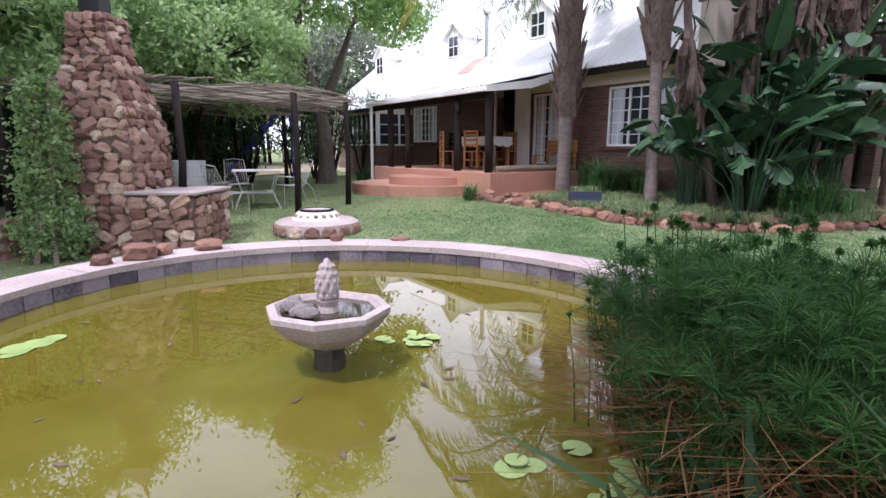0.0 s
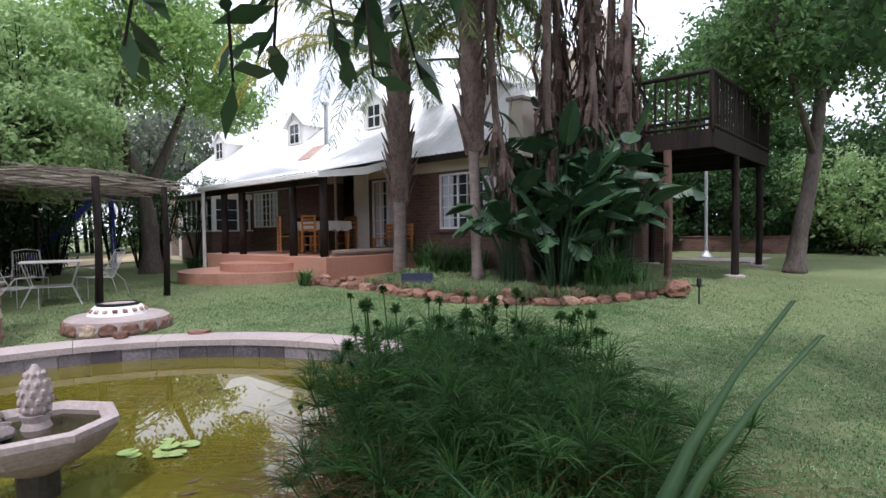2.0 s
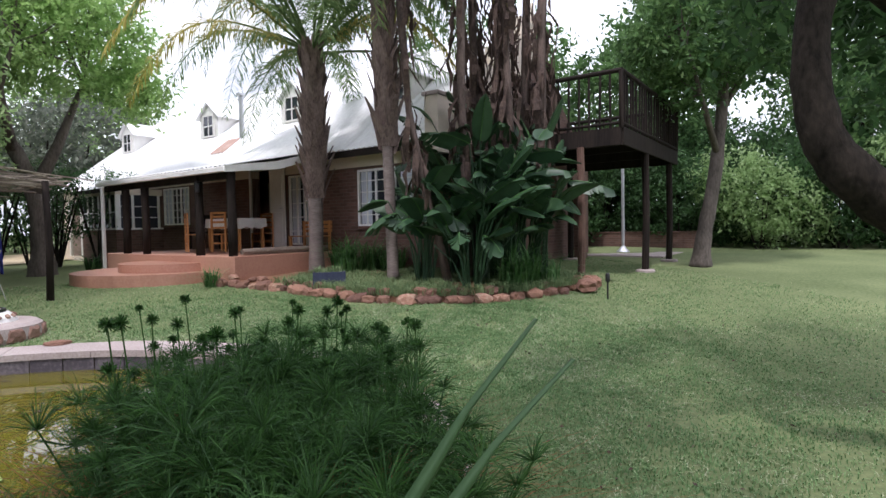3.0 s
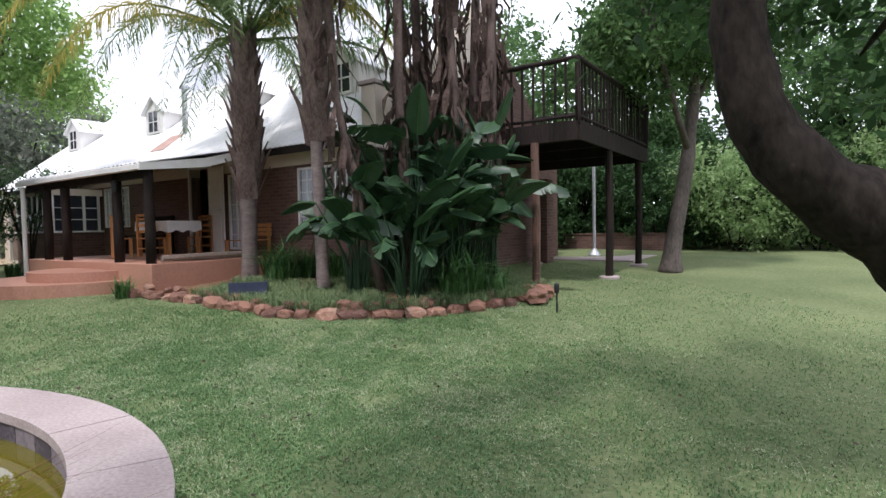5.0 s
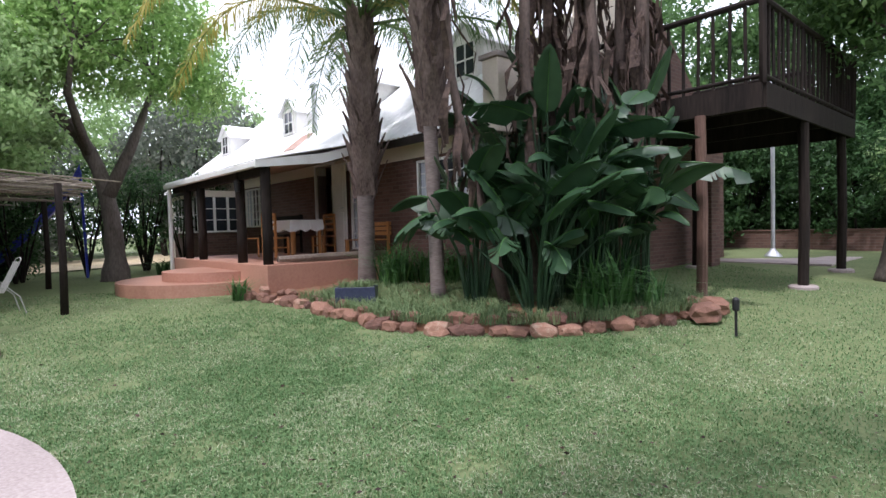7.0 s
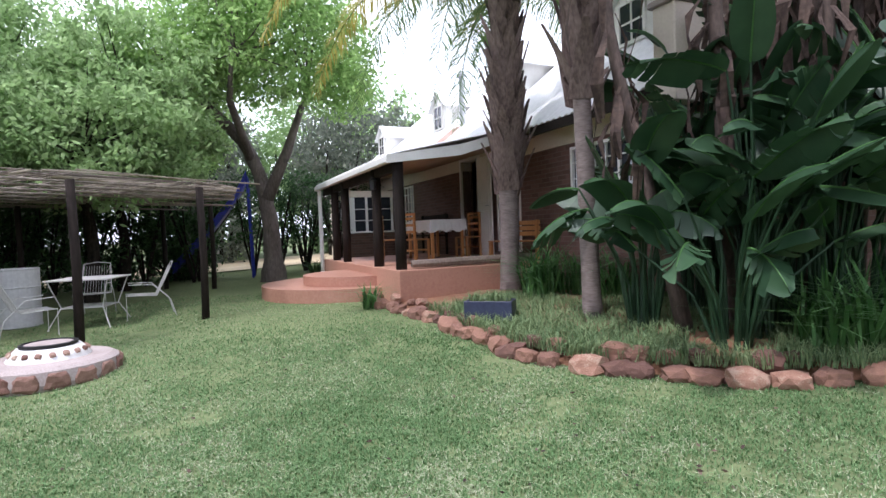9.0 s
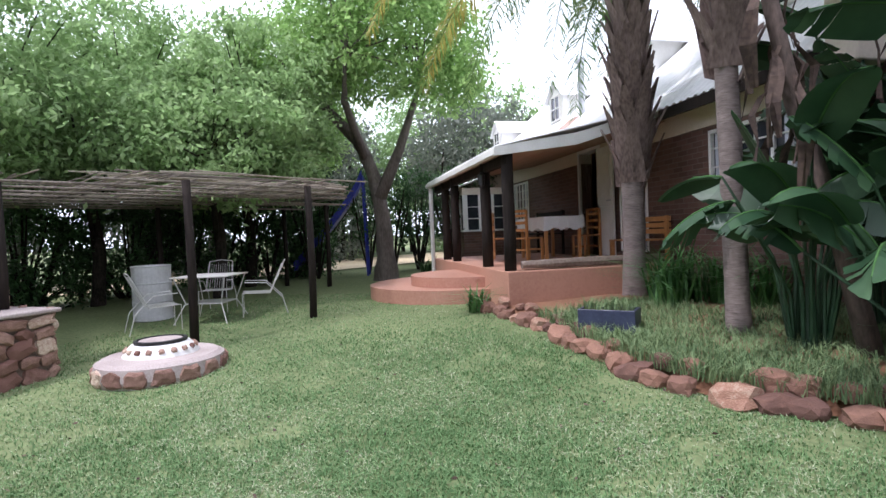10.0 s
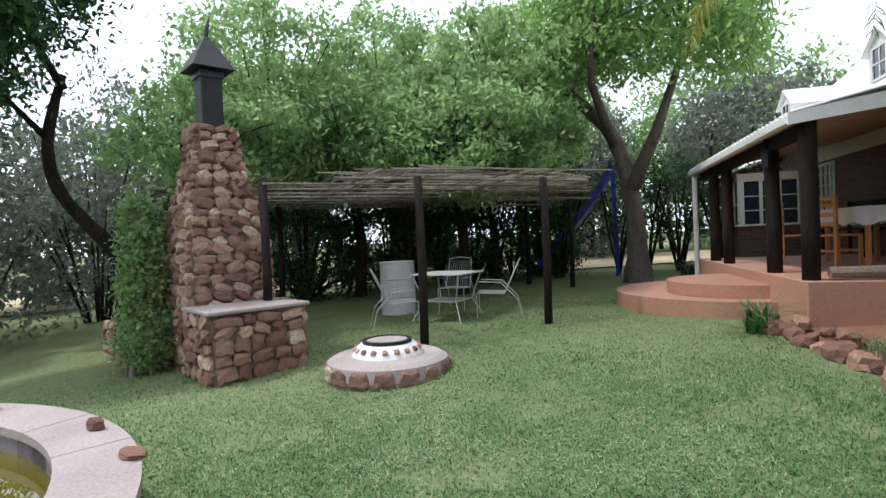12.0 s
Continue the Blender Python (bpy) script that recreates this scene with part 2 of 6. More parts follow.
def tube_bm(points, radii, sides=8, bm=None, cap=True, rough=0.0):
    """A tapered tube along points."""
    bm = bm or bmesh.new()
    pts = [Vector(p) for p in points]
    if not hasattr(radii, "__len__"):
        radii = [radii] * len(pts)
    rings = []
    ref = None
    for i, p in enumerate(pts):
        d = (pts[min(i + 1, len(pts) - 1)] - pts[max(i - 1, 0)]).normalized()
        if ref is None:
            ref = d.orthogonal().normalized()
        ref = (ref - d * ref.dot(d)).normalized()
        side = d.cross(ref)
        ring = []
        for k in range(sides):
            a = 2 * math.pi * k / sides
            r = radii[i] * (1 + (random.uniform(-rough, rough) if rough else 0))
            ring.append(bm.verts.new(p + (ref * math.cos(a) + side * math.sin(a)) * r))
        rings.append(ring)
    for a, b in zip(rings, rings[1:]):
        for k in range(sides):
            bm.faces.new((a[k], a[(k + 1) % sides], b[(k + 1) % sides], b[k]))
    if cap:
        bm.faces.new(rings[0][::-1])
        bm.faces.new(rings[-1])
    return bm


def lathe_bm(profile, sides=32, bm=None, centre=(0, 0)):
    bm = bm or bmesh.new()
    rings = []
    for r, z in profile:
        rings.append([bm.verts.new((centre[0] + r * math.cos(2 * math.pi * k / sides), centre[1] + r * math.sin(2 * math.pi * k / sides), z)) for k in range(sides)])
    for a, b in zip(rings, rings[1:]):
        for k in range(sides):
            bm.faces.new((a[k], a[(k + 1) % sides], b[(k + 1) % sides], b[k]))
    bm.faces.new(rings[0][::-1])
    bm.faces.new(rings[-1])
    return bm


def prism_bm(outline, z0, z1, bm=None):
    """An upright prism over a plan outline."""
    bm = bm or bmesh.new()
    lo = [bm.verts.new((x, y, z0)) for x, y in outline]
    hi = [bm.verts.new((x, y, z1)) for x, y in outline]
    n = len(lo)
    for k in range(n):
        bm.faces.new((lo[k], lo[(k + 1) % n], hi[(k + 1) % n], hi[k]))
    bm.faces.new(hi)
    bm.faces.new(lo[::-1])
    bmesh.ops.recalc_face_normals(bm, faces=bm.faces)
    return bm


def quads_mesh(name, verts, material, per=4, parent=None):
    """A mesh of separate faces with per corners each, from an array (n, per, 3)."""
    n = len(verts)
    me = bpy.data.meshes.new(name)
    me.vertices.add(n * per)
    me.vertices.foreach_set("co", np.asarray(verts, dtype=np.float32).ravel())
    me.loops.add(n * per)
    me.loops.foreach_set("vertex_index", np.arange(n * per, dtype=np.int32))
    me.polygons.add(n)
    me.polygons.foreach_set("loop_start", np.arange(0, n * per, per, dtype=np.int32))
    me.update(calc_edges=True)
    me.materials.append(material)
    ob = new(name, me)
    if parent:
        ob.parent = parent
    return ob


rng = np.random.default_rng(7)


def unit(a):
    return a / np.maximum(np.linalg.norm(a, axis=-1, keepdims=True), 1e-9)


def leaf_quads(p, size, aspect=0.45, droop=0.3, along=None):
    """Rhombic leaves at the points p, each bent a little."""
    n = len(p)
    d = rng.normal(size=(n, 3)) if along is None else along + rng.normal(size=(n, 3)) * 0.35
    d[:, 2] -= droop
    d = unit(d)
    s = unit(np.cross(d, rng.normal(size=(n, 3)) * 0.55 + np.array([0, 0, 1.0])))
    L = (size * rng.uniform(0.6, 1.3, n))[:, None]
    w = L * aspect * 0.5
    mid = p + d * L * 0.45
    return np.stack([p, mid + s * w, p + d * L, mid - s * w], axis=1)


def crown_points(blobs, n, clump=0.35, per=26):
    """Leaf places in clumps over the shells of the given blobs (x, y, z, rx, ry, rz)."""
    blobs = np.array(blobs, dtype=float)
    vol = blobs[:, 3] * blobs[:, 4] + blobs[:, 4] * blobs[:, 5]
    m = max(1, n // per)
    which = rng.choice(len(blobs), m, p=vol / vol.sum())
    dirs = unit(rng.normal(size=(m, 3)))
    rad = rng.uniform(0.45, 1.08, m) ** 0.6
    c = blobs[which, :3] + dirs * blobs[which, 3:] * rad[:, None]
    spread = clump * rng.uniform(0.5, 1.3, m)
    p = np.repeat(c, per, axis=0) + rng.normal(size=(m * per, 3)) * np.repeat(spread, per)[:, None] * 0.5 * np.array([1, 1, 0.75])
    return p, c


def tree(name, base, trunk_pts, trunk_r, limbs, blobs, n, leaf, leafmat, bark, label, twigs=40, clump=0.35):
    """A tree: a tapered trunk, limbs, twigs that reach into the crown, and a crown of many leaves. Places are relative to base."""
    t = thing(name, pose(*base), label, "tree")
    # the stem's bends are eased between the given points and its bark is knobbly
    fine_pts, fine_r = [], []
    P = [Vector(q) for q in trunk_pts]
    for i in range(len(P) - 1):
        a, b, c, d = P[max(i - 1, 0)], P[i], P[i + 1], P[min(i + 2, len(P) - 1)]
        for j in range(5):
            f = j / 5
            fine_pts.append(0.5 * (2 * b + (c - a) * f + (2 * a - 5 * b + 4 * c - d) * f * f + (3 * b - a - 3 * c + d) * f ** 3))
            fine_r.append((trunk_r[i] * (1 - f) + trunk_r[i + 1] * f) * random.uniform(0.93, 1.07))
    bm = tube_bm(fine_pts + [P[-1]], fine_r + [trunk_r[-1]], 16, rough=0.07)
    part("trunk", bm, bark, t, smooth=True)
    for pts, r in limbs:
        part("limb", tube_bm(pts, r, 7, rough=0.05), bark, t, smooth=True)
    p, c = crown_points(blobs, n, clump * 1.15, 75)
    bm = bmesh.new()
    starts = [Vector(q) for pts, r in limbs for q in pts[1:]] or [Vector(trunk_pts[-1])]
    for q in c[rng.choice(len(c), min(twigs, len(c)), replace=False)]:
        q = Vector(q)
        s = min(starts, key=lambda v: (v - q).length)
        k = (s + q) / 2 + Vector((random.uniform(-.1, .1), random.uniform(-.1, .1), random.uniform(-.15, .15)))
        tube_bm([s, k, q], [0.028, 0.017, 0.006], 5, bm)
    tagged(part("branchwork", bm, bark, t), kind="stuff")
    quads_mesh("crown", leaf_quads(p, leaf), leafmat, parent=t)
    return t


def rock_mesh(name, material, seed, flat=0.7, square=0.5):
    """A rounded, chipped stone about one metre across."""
    rnd = random.Random(seed)
    bm = bmesh.new()
    bmesh.ops.create_icosphere(bm, subdivisions=2, radius=0.5)
    off = Vector((rnd.uniform(0, 50), rnd.uniform(0, 50), rnd.uniform(0, 50)))
    for v in bm.verts:
        c = v.co.normalized()
        k = max(abs(c.x), abs(c.y), abs(c.z))
        v.co = c * 0.5 * ((1 - square) + square / k * 0.9) * (1 + 0.3 * noise.noise(c * 1.7 + off) + 0.08 * noise.noise(c * 5 + off))
        v.co.z *= flat
    me = bpy.data.meshes.new(name)
    bm.to_mesh(me)
    bm.free()
    me.materials.append(material)
    return me


# ---- lie of the land ----
GY = [-200, 2.0, 4.2, 6.2, 8.9, 11.0, 16.0, 30.0, 400]
GZ = [0.02, 0.04, 0.09, 0.20, 0.38, 0.48, 0.58, 0.75, 1.2]


def gz(x, y):
    """Ground height."""
    return float(np.interp(y, GY, GZ)) + 0.012 * max(-5.0, min(12.0, x)) * min(1, max(0, (y - 3) / 4))


def wall_coords(lo, hi, step, far):
    a = [lo + i * step for i in range(int((hi - lo) / step) + 1)]
    return [lo - d for d in reversed(far)] + a + [hi + d for d in far]


gx = wall_coords(-16, 20, 0.75, [2, 5, 12, 30, 80, 250])
gy = wall_coords(-10, 30, 0.75, [2, 5, 12, 30, 80, 250])
bm = bmesh.new()
grid = [[bm.verts.new((x, y, gz(x, y) + 0.012 * noise.noise(Vector((x, y, 0)) * 0.7))) for x in gx] for y in gy]
for a, b in zip(grid, grid[1:]):
    for k in range(len(gx) - 1):
        bm.faces.new((a[k], a[k + 1], b[k + 1], b[k]))
ground = tagged(add_mesh("ground", bm, M_LAWN, smooth=True), "short green lawn with pale dry flecks over soil", "lawn", kind="structure")

HOUSE = pose(0, 0, 0, 0, 0, -56)


# ---- house, in its own plan: x along the front, y into the house ----
def wall_with_holes(x0, x1, z0, z1, y0, y1, holes, bm=None):
    """A wall slab along x with rectangular openings (xa, xb, za, zb)."""
    bm = bm or bmesh.new()
    xs = sorted({x0, x1, *[h[0] for h in holes], *[h[1] for h in holes]})
    for a, b in zip(xs, xs[1:]):
        inside = [h for h in holes if h[0] <= a and h[1] >= b]
        z = z0
        for h in sorted(inside, key=lambda h: h[2]):
            if h[2] > z:
                box_bm(a, y0, z, b, y1, h[2], bm=bm)
            z = h[3]
        if z1 > z:
            box_bm(a, y0, z, b, y1, z1, bm=bm)
    bmesh.ops.remove_doubles(bm, verts=bm.verts, dist=0.0005)
    return bm


FLOOR_Z, WALL_Y, EAVE_Z, RIDGE_Y, RIDGE_Z = 1.05, 9.66, 3.2, 13.2, 6.35
HX0, HX1 = -22.0, -5.7
SLOPE = (RIDGE_Z - EAVE_Z) / (RIDGE_Y - (WALL_Y - 0.4))


def roof_z(y):
    return EAVE_Z + (y - (WALL_Y - 0.4)) * SLOPE


windows = [(-8.0, -6.42, 1.57, 2.8), (-16.1, -14.7, 1.72, 2.82), (-10.3, -9.45, 1.15, 2.82)]
doors = [(-11.75, -10.95, FLOOR_Z, 3.05)]
house = thing("house", HOUSE, "brown brick farmhouse with white corrugated iron roof and veranda", "house")
holes = windows + doors
part("wall", wall_with_holes(HX0, HX1, 0.2, 2.86, WALL_Y, WALL_Y + 0.23, [(a, b, c, min(d, 2.86)) for a, b, c, d in holes]), M_BRICK, house, "dark brown face brick wall")
part("plaster_band", wall_with_holes(HX0, HX1, 2.86, EAVE_Z + 0.28, WALL_Y - 0.03, WALL_Y + 0.23, [(-11.75, -10.95, 2.86, 3.05)]), M_CREAM, house, "cream plaster band under the eave")
bm = bmesh.new()
prof = [(WALL_Y, 0.2), (17.0, 0.2), (17.0, EAVE_Z), (RIDGE_Y, RIDGE_Z - 0.12), (WALL_Y, EAVE_Z + 0.2)]
va = [bm.verts.new((HX1, y, z)) for y, z in prof]
vb = [bm.verts.new((HX1 + 0.23, y, z)) for y, z in prof]
bm.faces.new(va), bm.faces.new(vb[::-1])
for k in range(5):
    bm.faces.new((va[k], vb[k], vb[(k + 1) % 5], va[(k + 1) % 5]))
bmesh.ops.recalc_face_normals(bm, faces=bm.faces)
part("gable_wall", bm, M_BRICK, house)
bm = bmesh.new()
va = [bm.verts.new((HX0, y, z)) for y, z in prof]
vb = [bm.verts.new((HX0 - 0.23, y, z)) for y, z in prof]
bm.faces.new(va), bm.faces.new(vb[::-1])
for k in range(5):
    bm.faces.new((va[k], vb[k], vb[(k + 1) % 5], va[(k + 1) % 5]))
bmesh.ops.recalc_face_normals(bm, faces=bm.faces)
part("gable_wall", bm, M_CREAM, house, "cream plastered gable wall")
part("back_wall", box_bm(HX0, 16.8, 0.2, HX1, 17.0, EAVE_Z), M_BRICK, house)
part("room_floor", box_bm(HX0, WALL_Y + 0.23, 0.9, HX1, 16.8, FLOOR_Z), M_TERRA, house)
part("room_partition", box_bm(HX0, WALL_Y + 3.0, FLOOR_Z, HX1, WALL_Y + 3.1, 3.1), M_CREAM, house)
part("room_ceiling", box_bm(HX0, WALL_Y + 0.23, 3.1, HX1, 16.8, 3.16), M_CREAM, house)


def corrugated_bm(x0, x1, p_lo, p_hi, pitch=0.15, depth=0.016, thick=0.01):
    """Corrugated sheet between two edges (y, z), its waves running along x."""
    bm = bmesh.new()
    n = int((x1 - x0) / pitch * 4)
    rows = []
    for i in range(n + 1):
        x = x0 + (x1 - x0) * i / n
        w = depth * math.sin(i * math.pi / 2 + 0.4)
        rows.append([bm.verts.new((x, p[0], p[1] + w + dz)) for dz in (0, -thick) for p in (p_lo, p_hi)])
    for a, b in zip(rows, rows[1:]):
        bm.faces.new((a[0], b[0], b[1], a[1]))
        bm.faces.new((a[2], a[3], b[3], b[2]))
        bm.faces.new((a[0], a[2], b[2], b[0]))
    return bm


part("roof", corrugated_bm(HX0 - 0.3, HX1 + 0.1, (WALL_Y - 0.4, EAVE_Z), (RIDGE_Y, RIDGE_Z)), M_ROOF, house, "white corrugated iron roof")
part("roof", corrugated_bm(HX0 - 0.3, HX1 + 0.1, (17.3, EAVE_Z - 0.2), (RIDGE_Y, RIDGE_Z)), M_ROOF, house)
part("ridge_cap", tube_bm([(HX0 - 0.3, RIDGE_Y, RIDGE_Z - 0.02), (HX1 + 0.1, RIDGE_Y, RIDGE_Z - 0.02)], 0.09, 8), M_ROOF, house)
part("eave_board", box_bm(-8.5, WALL_Y - 0.4, EAVE_Z - 0.16, HX1 + 0.1, WALL_Y - 0.37, EAVE_Z - 0.02), M_DARKWOOD, house)
part("soffit", box_bm(-8.5, WALL_Y - 0.37, EAVE_Z - 0.06, HX1, WALL_Y, EAVE_Z - 0.03), M_CREAM, house)
for k in range(7):
    y = WALL_Y - 0.25 + k * 0.62
    part("parapet_step", box_bm(HX1 + 0.02, y + 0.002, roof_z(y) - 0.3, HX1 + 0.3, min(y + 0.62, RIDGE_Y), roof_z(y) + 0.75 if k == 0 else roof_z(y + 0.62) + 0.12, 0.01), M_CREAM, house, "stepped plaster parapet on the gable")
part("parapet_pier", box_bm(HX1 + 0.02, WALL_Y - 0.62, 2.9, HX1 + 0.33, WALL_Y - 0.252, 3.95, 0.012), M_CREAM, house, "weathered plaster pier ending the gable parapet")
part("pier_cap", box_bm(HX1 - 0.02, WALL_Y - 0.66, 3.95, HX1 + 0.37, WALL_Y - 0.21, 4.02, 0.012), M_CONC, house)
RY = 10.45
part("rusty_sheet", corrugated_bm(-13.9, -13.3, (RY - 0.6, roof_z(RY - 0.6) + 0.03), (RY, roof_z(RY) + 0.03)), M_RUST, house, "rust-stained roof sheet below the flue")
flue = part("flue", tube_bm([(-13.3, 10.5, roof_z(10.5) - 0.1), (-13.3, 10.5, 5.35)], 0.075, 12), M_STEEL, house, "grey steel flue pipe")
part("cowl", lathe_bm([(0.08, 5.35), (0.13, 5.37), (0.13, 5.43), (0.03, 5.52)], 12, centre=(-13.3, 10.5)), M_STEEL, flue)


def dormer(x, y, w=0.95, base=4.2, top=5.1):
    """A small gabled dormer with a casement, standing on the roof slope."""
    bm = bmesh.new()
    back = RIDGE_Y - 0.4
    pts = [(x - w / 2, base), (x + w / 2, base), (x + w / 2, top), (x, top + 0.38), (x - w / 2, top)]
    f = [bm.verts.new((a, y, z)) for a, z in pts]
    g = [bm.verts.new((a, back, z)) for a, z in pts]
    bm.faces.new(f)
    for k in range(5):
        bm.faces.new((f[k], g[k], g[(k + 1) % 5], f[(k + 1) % 5]))
    bmesh.ops.recalc_face_normals(bm, faces=bm.faces)
    d = part("dormer", bm, M_WHITE, house, "white boarded dormer")
    bm = bmesh.new()
    for s in (-1, 1):
        q = [(x, y - 0.1, top + 0.42), (x + s * (w / 2 + 0.12), y - 0.1, top - 0.08), (x + s * (w / 2 + 0.12), back, top - 0.08), (x, back, top + 0.42)]
        lo = [bm.verts.new(v) for v in q]
        hi = [bm.verts.new((a, b, c + 0.03)) for a, b, c in q]
        bm.faces.new(lo), bm.faces.new(hi[::-1])
        for k in range(4):
            bm.faces.new((lo[k], hi[k], hi[(k + 1) % 4], lo[(k + 1) % 4]))
    bmesh.ops.recalc_face_normals(bm, faces=bm.faces)
    part("dormer_roof", bm, M_ROOF, d)
    part("pane", box_bm(x - 0.25, y - 0.02, top - 0.6, x + 0.25, y - 0.012, top + 0.0), M_GLASS, d, "dark window pane")
    bm = box_bm(x - 0.3, y - 0.045, top - 0.65, x - 0.25, y, top + 0.05)
    box_bm(x + 0.25, y - 0.045, top - 0.65, x + 0.3, y, top + 0.05, bm=bm)
    box_bm(x - 0.25, y - 0.045, top - 0.65, x + 0.25, y, top - 0.6, bm=bm)
    box_bm(x - 0.25, y - 0.045, top, x + 0.25, y, top + 0.05, bm=bm)
    box_bm(x - 0.015, y - 0.035, top - 0.6, x + 0.015, y - 0.004, top, bm=bm)
    box_bm(x - 0.25, y - 0.035, top - 0.32, x + 0.25, y - 0.004, top - 0.29, bm=bm)
    part("window_frame", bm, M_WHITE, d)


for dormer_x in (-7.8, -11.45, -15.4, -20.6):
    dormer(dormer_x, 10.8)


def window(i, x0, x1, z0, z1, cols, rows):
    """A white steel casement with burglar bars, set in the front wall."""
    w = thing("window_%d" % i, HOUSE, "white steel-framed window with small panes and dark glass", "window", kind="structure")
    y = WALL_Y + 0.02
    bm = bmesh.new()
    f = 0.045
    for a, b, c, d in ((x0, x0 + f, z0, z1), (x1 - f, x1, z0, z1), (x0 + f, x1 - f, z0, z0 + f), (x0 + f, x1 - f, z1 - f, z1)):
        box_bm(a, y - 0.03, c, b, y + 0.04, d, bm=bm)
    part("window_frame", bm, M_WHITE, w)
    bm = bmesh.new()
    for k in range(1, cols):
        x = x0 + (x1 - x0) * k / cols
        t = 0.022 if cols % 3 == 0 and k % (cols // 3) == 0 else 0.009
        box_bm(x - t, y - 0.02, z0 + f, x + t, y + 0.02, z1 - f, bm=bm)
    for k in range(1, rows):
        z = z0 + (z1 - z0) * k / rows
        box_bm(x0 + f, y - 0.015, z - 0.009, x1 - f, y + 0.015, z + 0.009, bm=bm)
    part("glazing_bars", bm, M_WHITE, w)
    for k in range(cols):
        a, b = x0 + (x1 - x0) * k / cols, x0 + (x1 - x0) * (k + 1) / cols
        p = part("pane", box_bm(a + 0.004, y + 0.024, z0 + 0.02, b - 0.004, y + 0.03, z1 - 0.02), M_GLASS, w)
    for a in (x0 + 0.08, x1 - 0.38):
        part("curtain", box_bm(a, y + 0.012, z0 + 0.05, a + 0.3, y + 0.02, z1 - 0.05), M_CURTAIN, w, "pale bluish curtain")
    part("window_sill", box_bm(x0 - 0.06, WALL_Y - 0.07, z0 - 0.07, x1 + 0.06, WALL_Y + 0.02, z0 - 0.003, 0.008), M_BRICK, w)


for i, (a, b, c, d) in enumerate(windows):
    window(i + 1, a, b, c, d, 6 if b - a > 1.2 else 3, 5)

bay = thing("bay_window", HOUSE, "projecting brick bay with white casements at the veranda's end", "bay window")
BA, BB, BF = -18.4, -16.2, 8.3
part("base_wall", box_bm(BA, BF, 0.2, BB, WALL_Y - 0.003, 1.6), M_BRICK, bay)
part("sill", box_bm(BA - 0.04, BF - 0.04, 1.602, BB + 0.04, WALL_Y - 0.003, 1.65, 0.008), M_WHITE, bay)
part("head", box_bm(BA, BF, 2.62, BB, WALL_Y - 0.003, 2.8), M_CREAM, bay)
part("bay_roof", corrugated_bm(BA - 0.2, BB + 0.2, (BF - 0.2, 2.81), (WALL_Y - 0.45, 3.2)), M_ROOF, bay)
part("eave_board", box_bm(BA - 0.2, BF - 0.21, 2.68, BB + 0.2, BF - 0.18, 2.79), M_DARKWOOD, bay)
# solid dark block painted in place of the bay room's shade
part("interior", box_bm(BA + 0.2, BF + 0.35, 1.652, BB - 0.3, WALL_Y - 0.01, 2.618), M_DARK, bay, "dark block standing in for the unlit room behind the glass")
for k in range(7):
    x = BA + 0.03 + k * 0.356
    part("mullion", box_bm(x - 0.03, BF + 0.01, 1.652, x + 0.03, BF + 0.07, 2.618), M_WHITE, bay)
    if k < 6:
        part("pane", box_bm(x + 0.031, BF + 0.035, 1.652, x + 0.325, BF + 0.045, 2.618), M_GLASS, bay)
        part("glazing_bar", box_bm(x + 0.031, BF + 0.022, 2.1, x + 0.325, BF + 0.034, 2.125), M_WHITE, bay)
for k in range(4):
    y = BF + 0.11 + k * 0.38
    part("mullion", box_bm(BB - 0.06, y - 0.035, 1.652, BB - 0.01, y + 0.035, 2.618), M_WHITE, bay)
    if k < 3:
        part("pane", box_bm(BB - 0.04, y + 0.036, 1.652, BB - 0.03, y + 0.344, 2.618), M_GLASS, bay)
        for z in (1.95, 2.27):
            part("glazing_bar", box_bm(BB - 0.029, y + 0.036, z, BB - 0.015, y + 0.344, z + 0.022), M_WHITE, bay)
store = thing("store_room", HOUSE, "cream plastered lean-to room with a white framed door", "outbuilding")
part("wall", wall_with_holes(-21.3, -19.3, 0.2, 3.0, 8.9, 9.1, [(-20.9, -19.9, 0.75, 2.6)]), M_CREAM, store)
part("side_wall", box_bm(-19.3, 8.9, 0.2, -19.1, WALL_Y - 0.003, 3.0), M_CREAM, store)
part("roof", corrugated_bm(-21.5, -18.95, (8.7, 3.02), (WALL_Y - 0.42, 3.2)), M_ROOF, store)
bm = box_bm(-20.9, 8.88, 0.75, -20.8, 9.0, 2.6)
box_bm(-20.0, 8.88, 0.75, -19.9, 9.0, 2.6, bm=bm)
box_bm(-20.8, 8.88, 2.5, -20.0, 9.0, 2.6, bm=bm)
part("door_frame", bm, M_WHITE, store)
part("door_leaf", box_bm(-20.798, 8.95, 0.75, -20.002, 8.99, 2.498, 0.004), M_GREYWOOD, store)

door = thing("door_1", HOUSE, "white panelled house door standing open on a dark hall", "door", kind="structure")
x0, x1 = doors[0][0], doors[0][1]
bm = box_bm(x0 - 0.06, WALL_Y - 0.05, FLOOR_Z, x0, WALL_Y + 0.2, 3.05)
box_bm(x1, WALL_Y - 0.05, FLOOR_Z, x1 + 0.06, WALL_Y + 0.2, 3.05, bm=bm)
box_bm(x0 - 0.06, WALL_Y - 0.05, 3.05, x1 + 0.06, WALL_Y + 0.2, 3.12, bm=bm)
part("door_frame", bm, M_WHITE, door)
bm = box_bm(x1 + 0.05, WALL_Y - 0.11, FLOOR_Z + 0.02, x1 + 0.6, WALL_Y - 0.07, 3.02, 0.004)
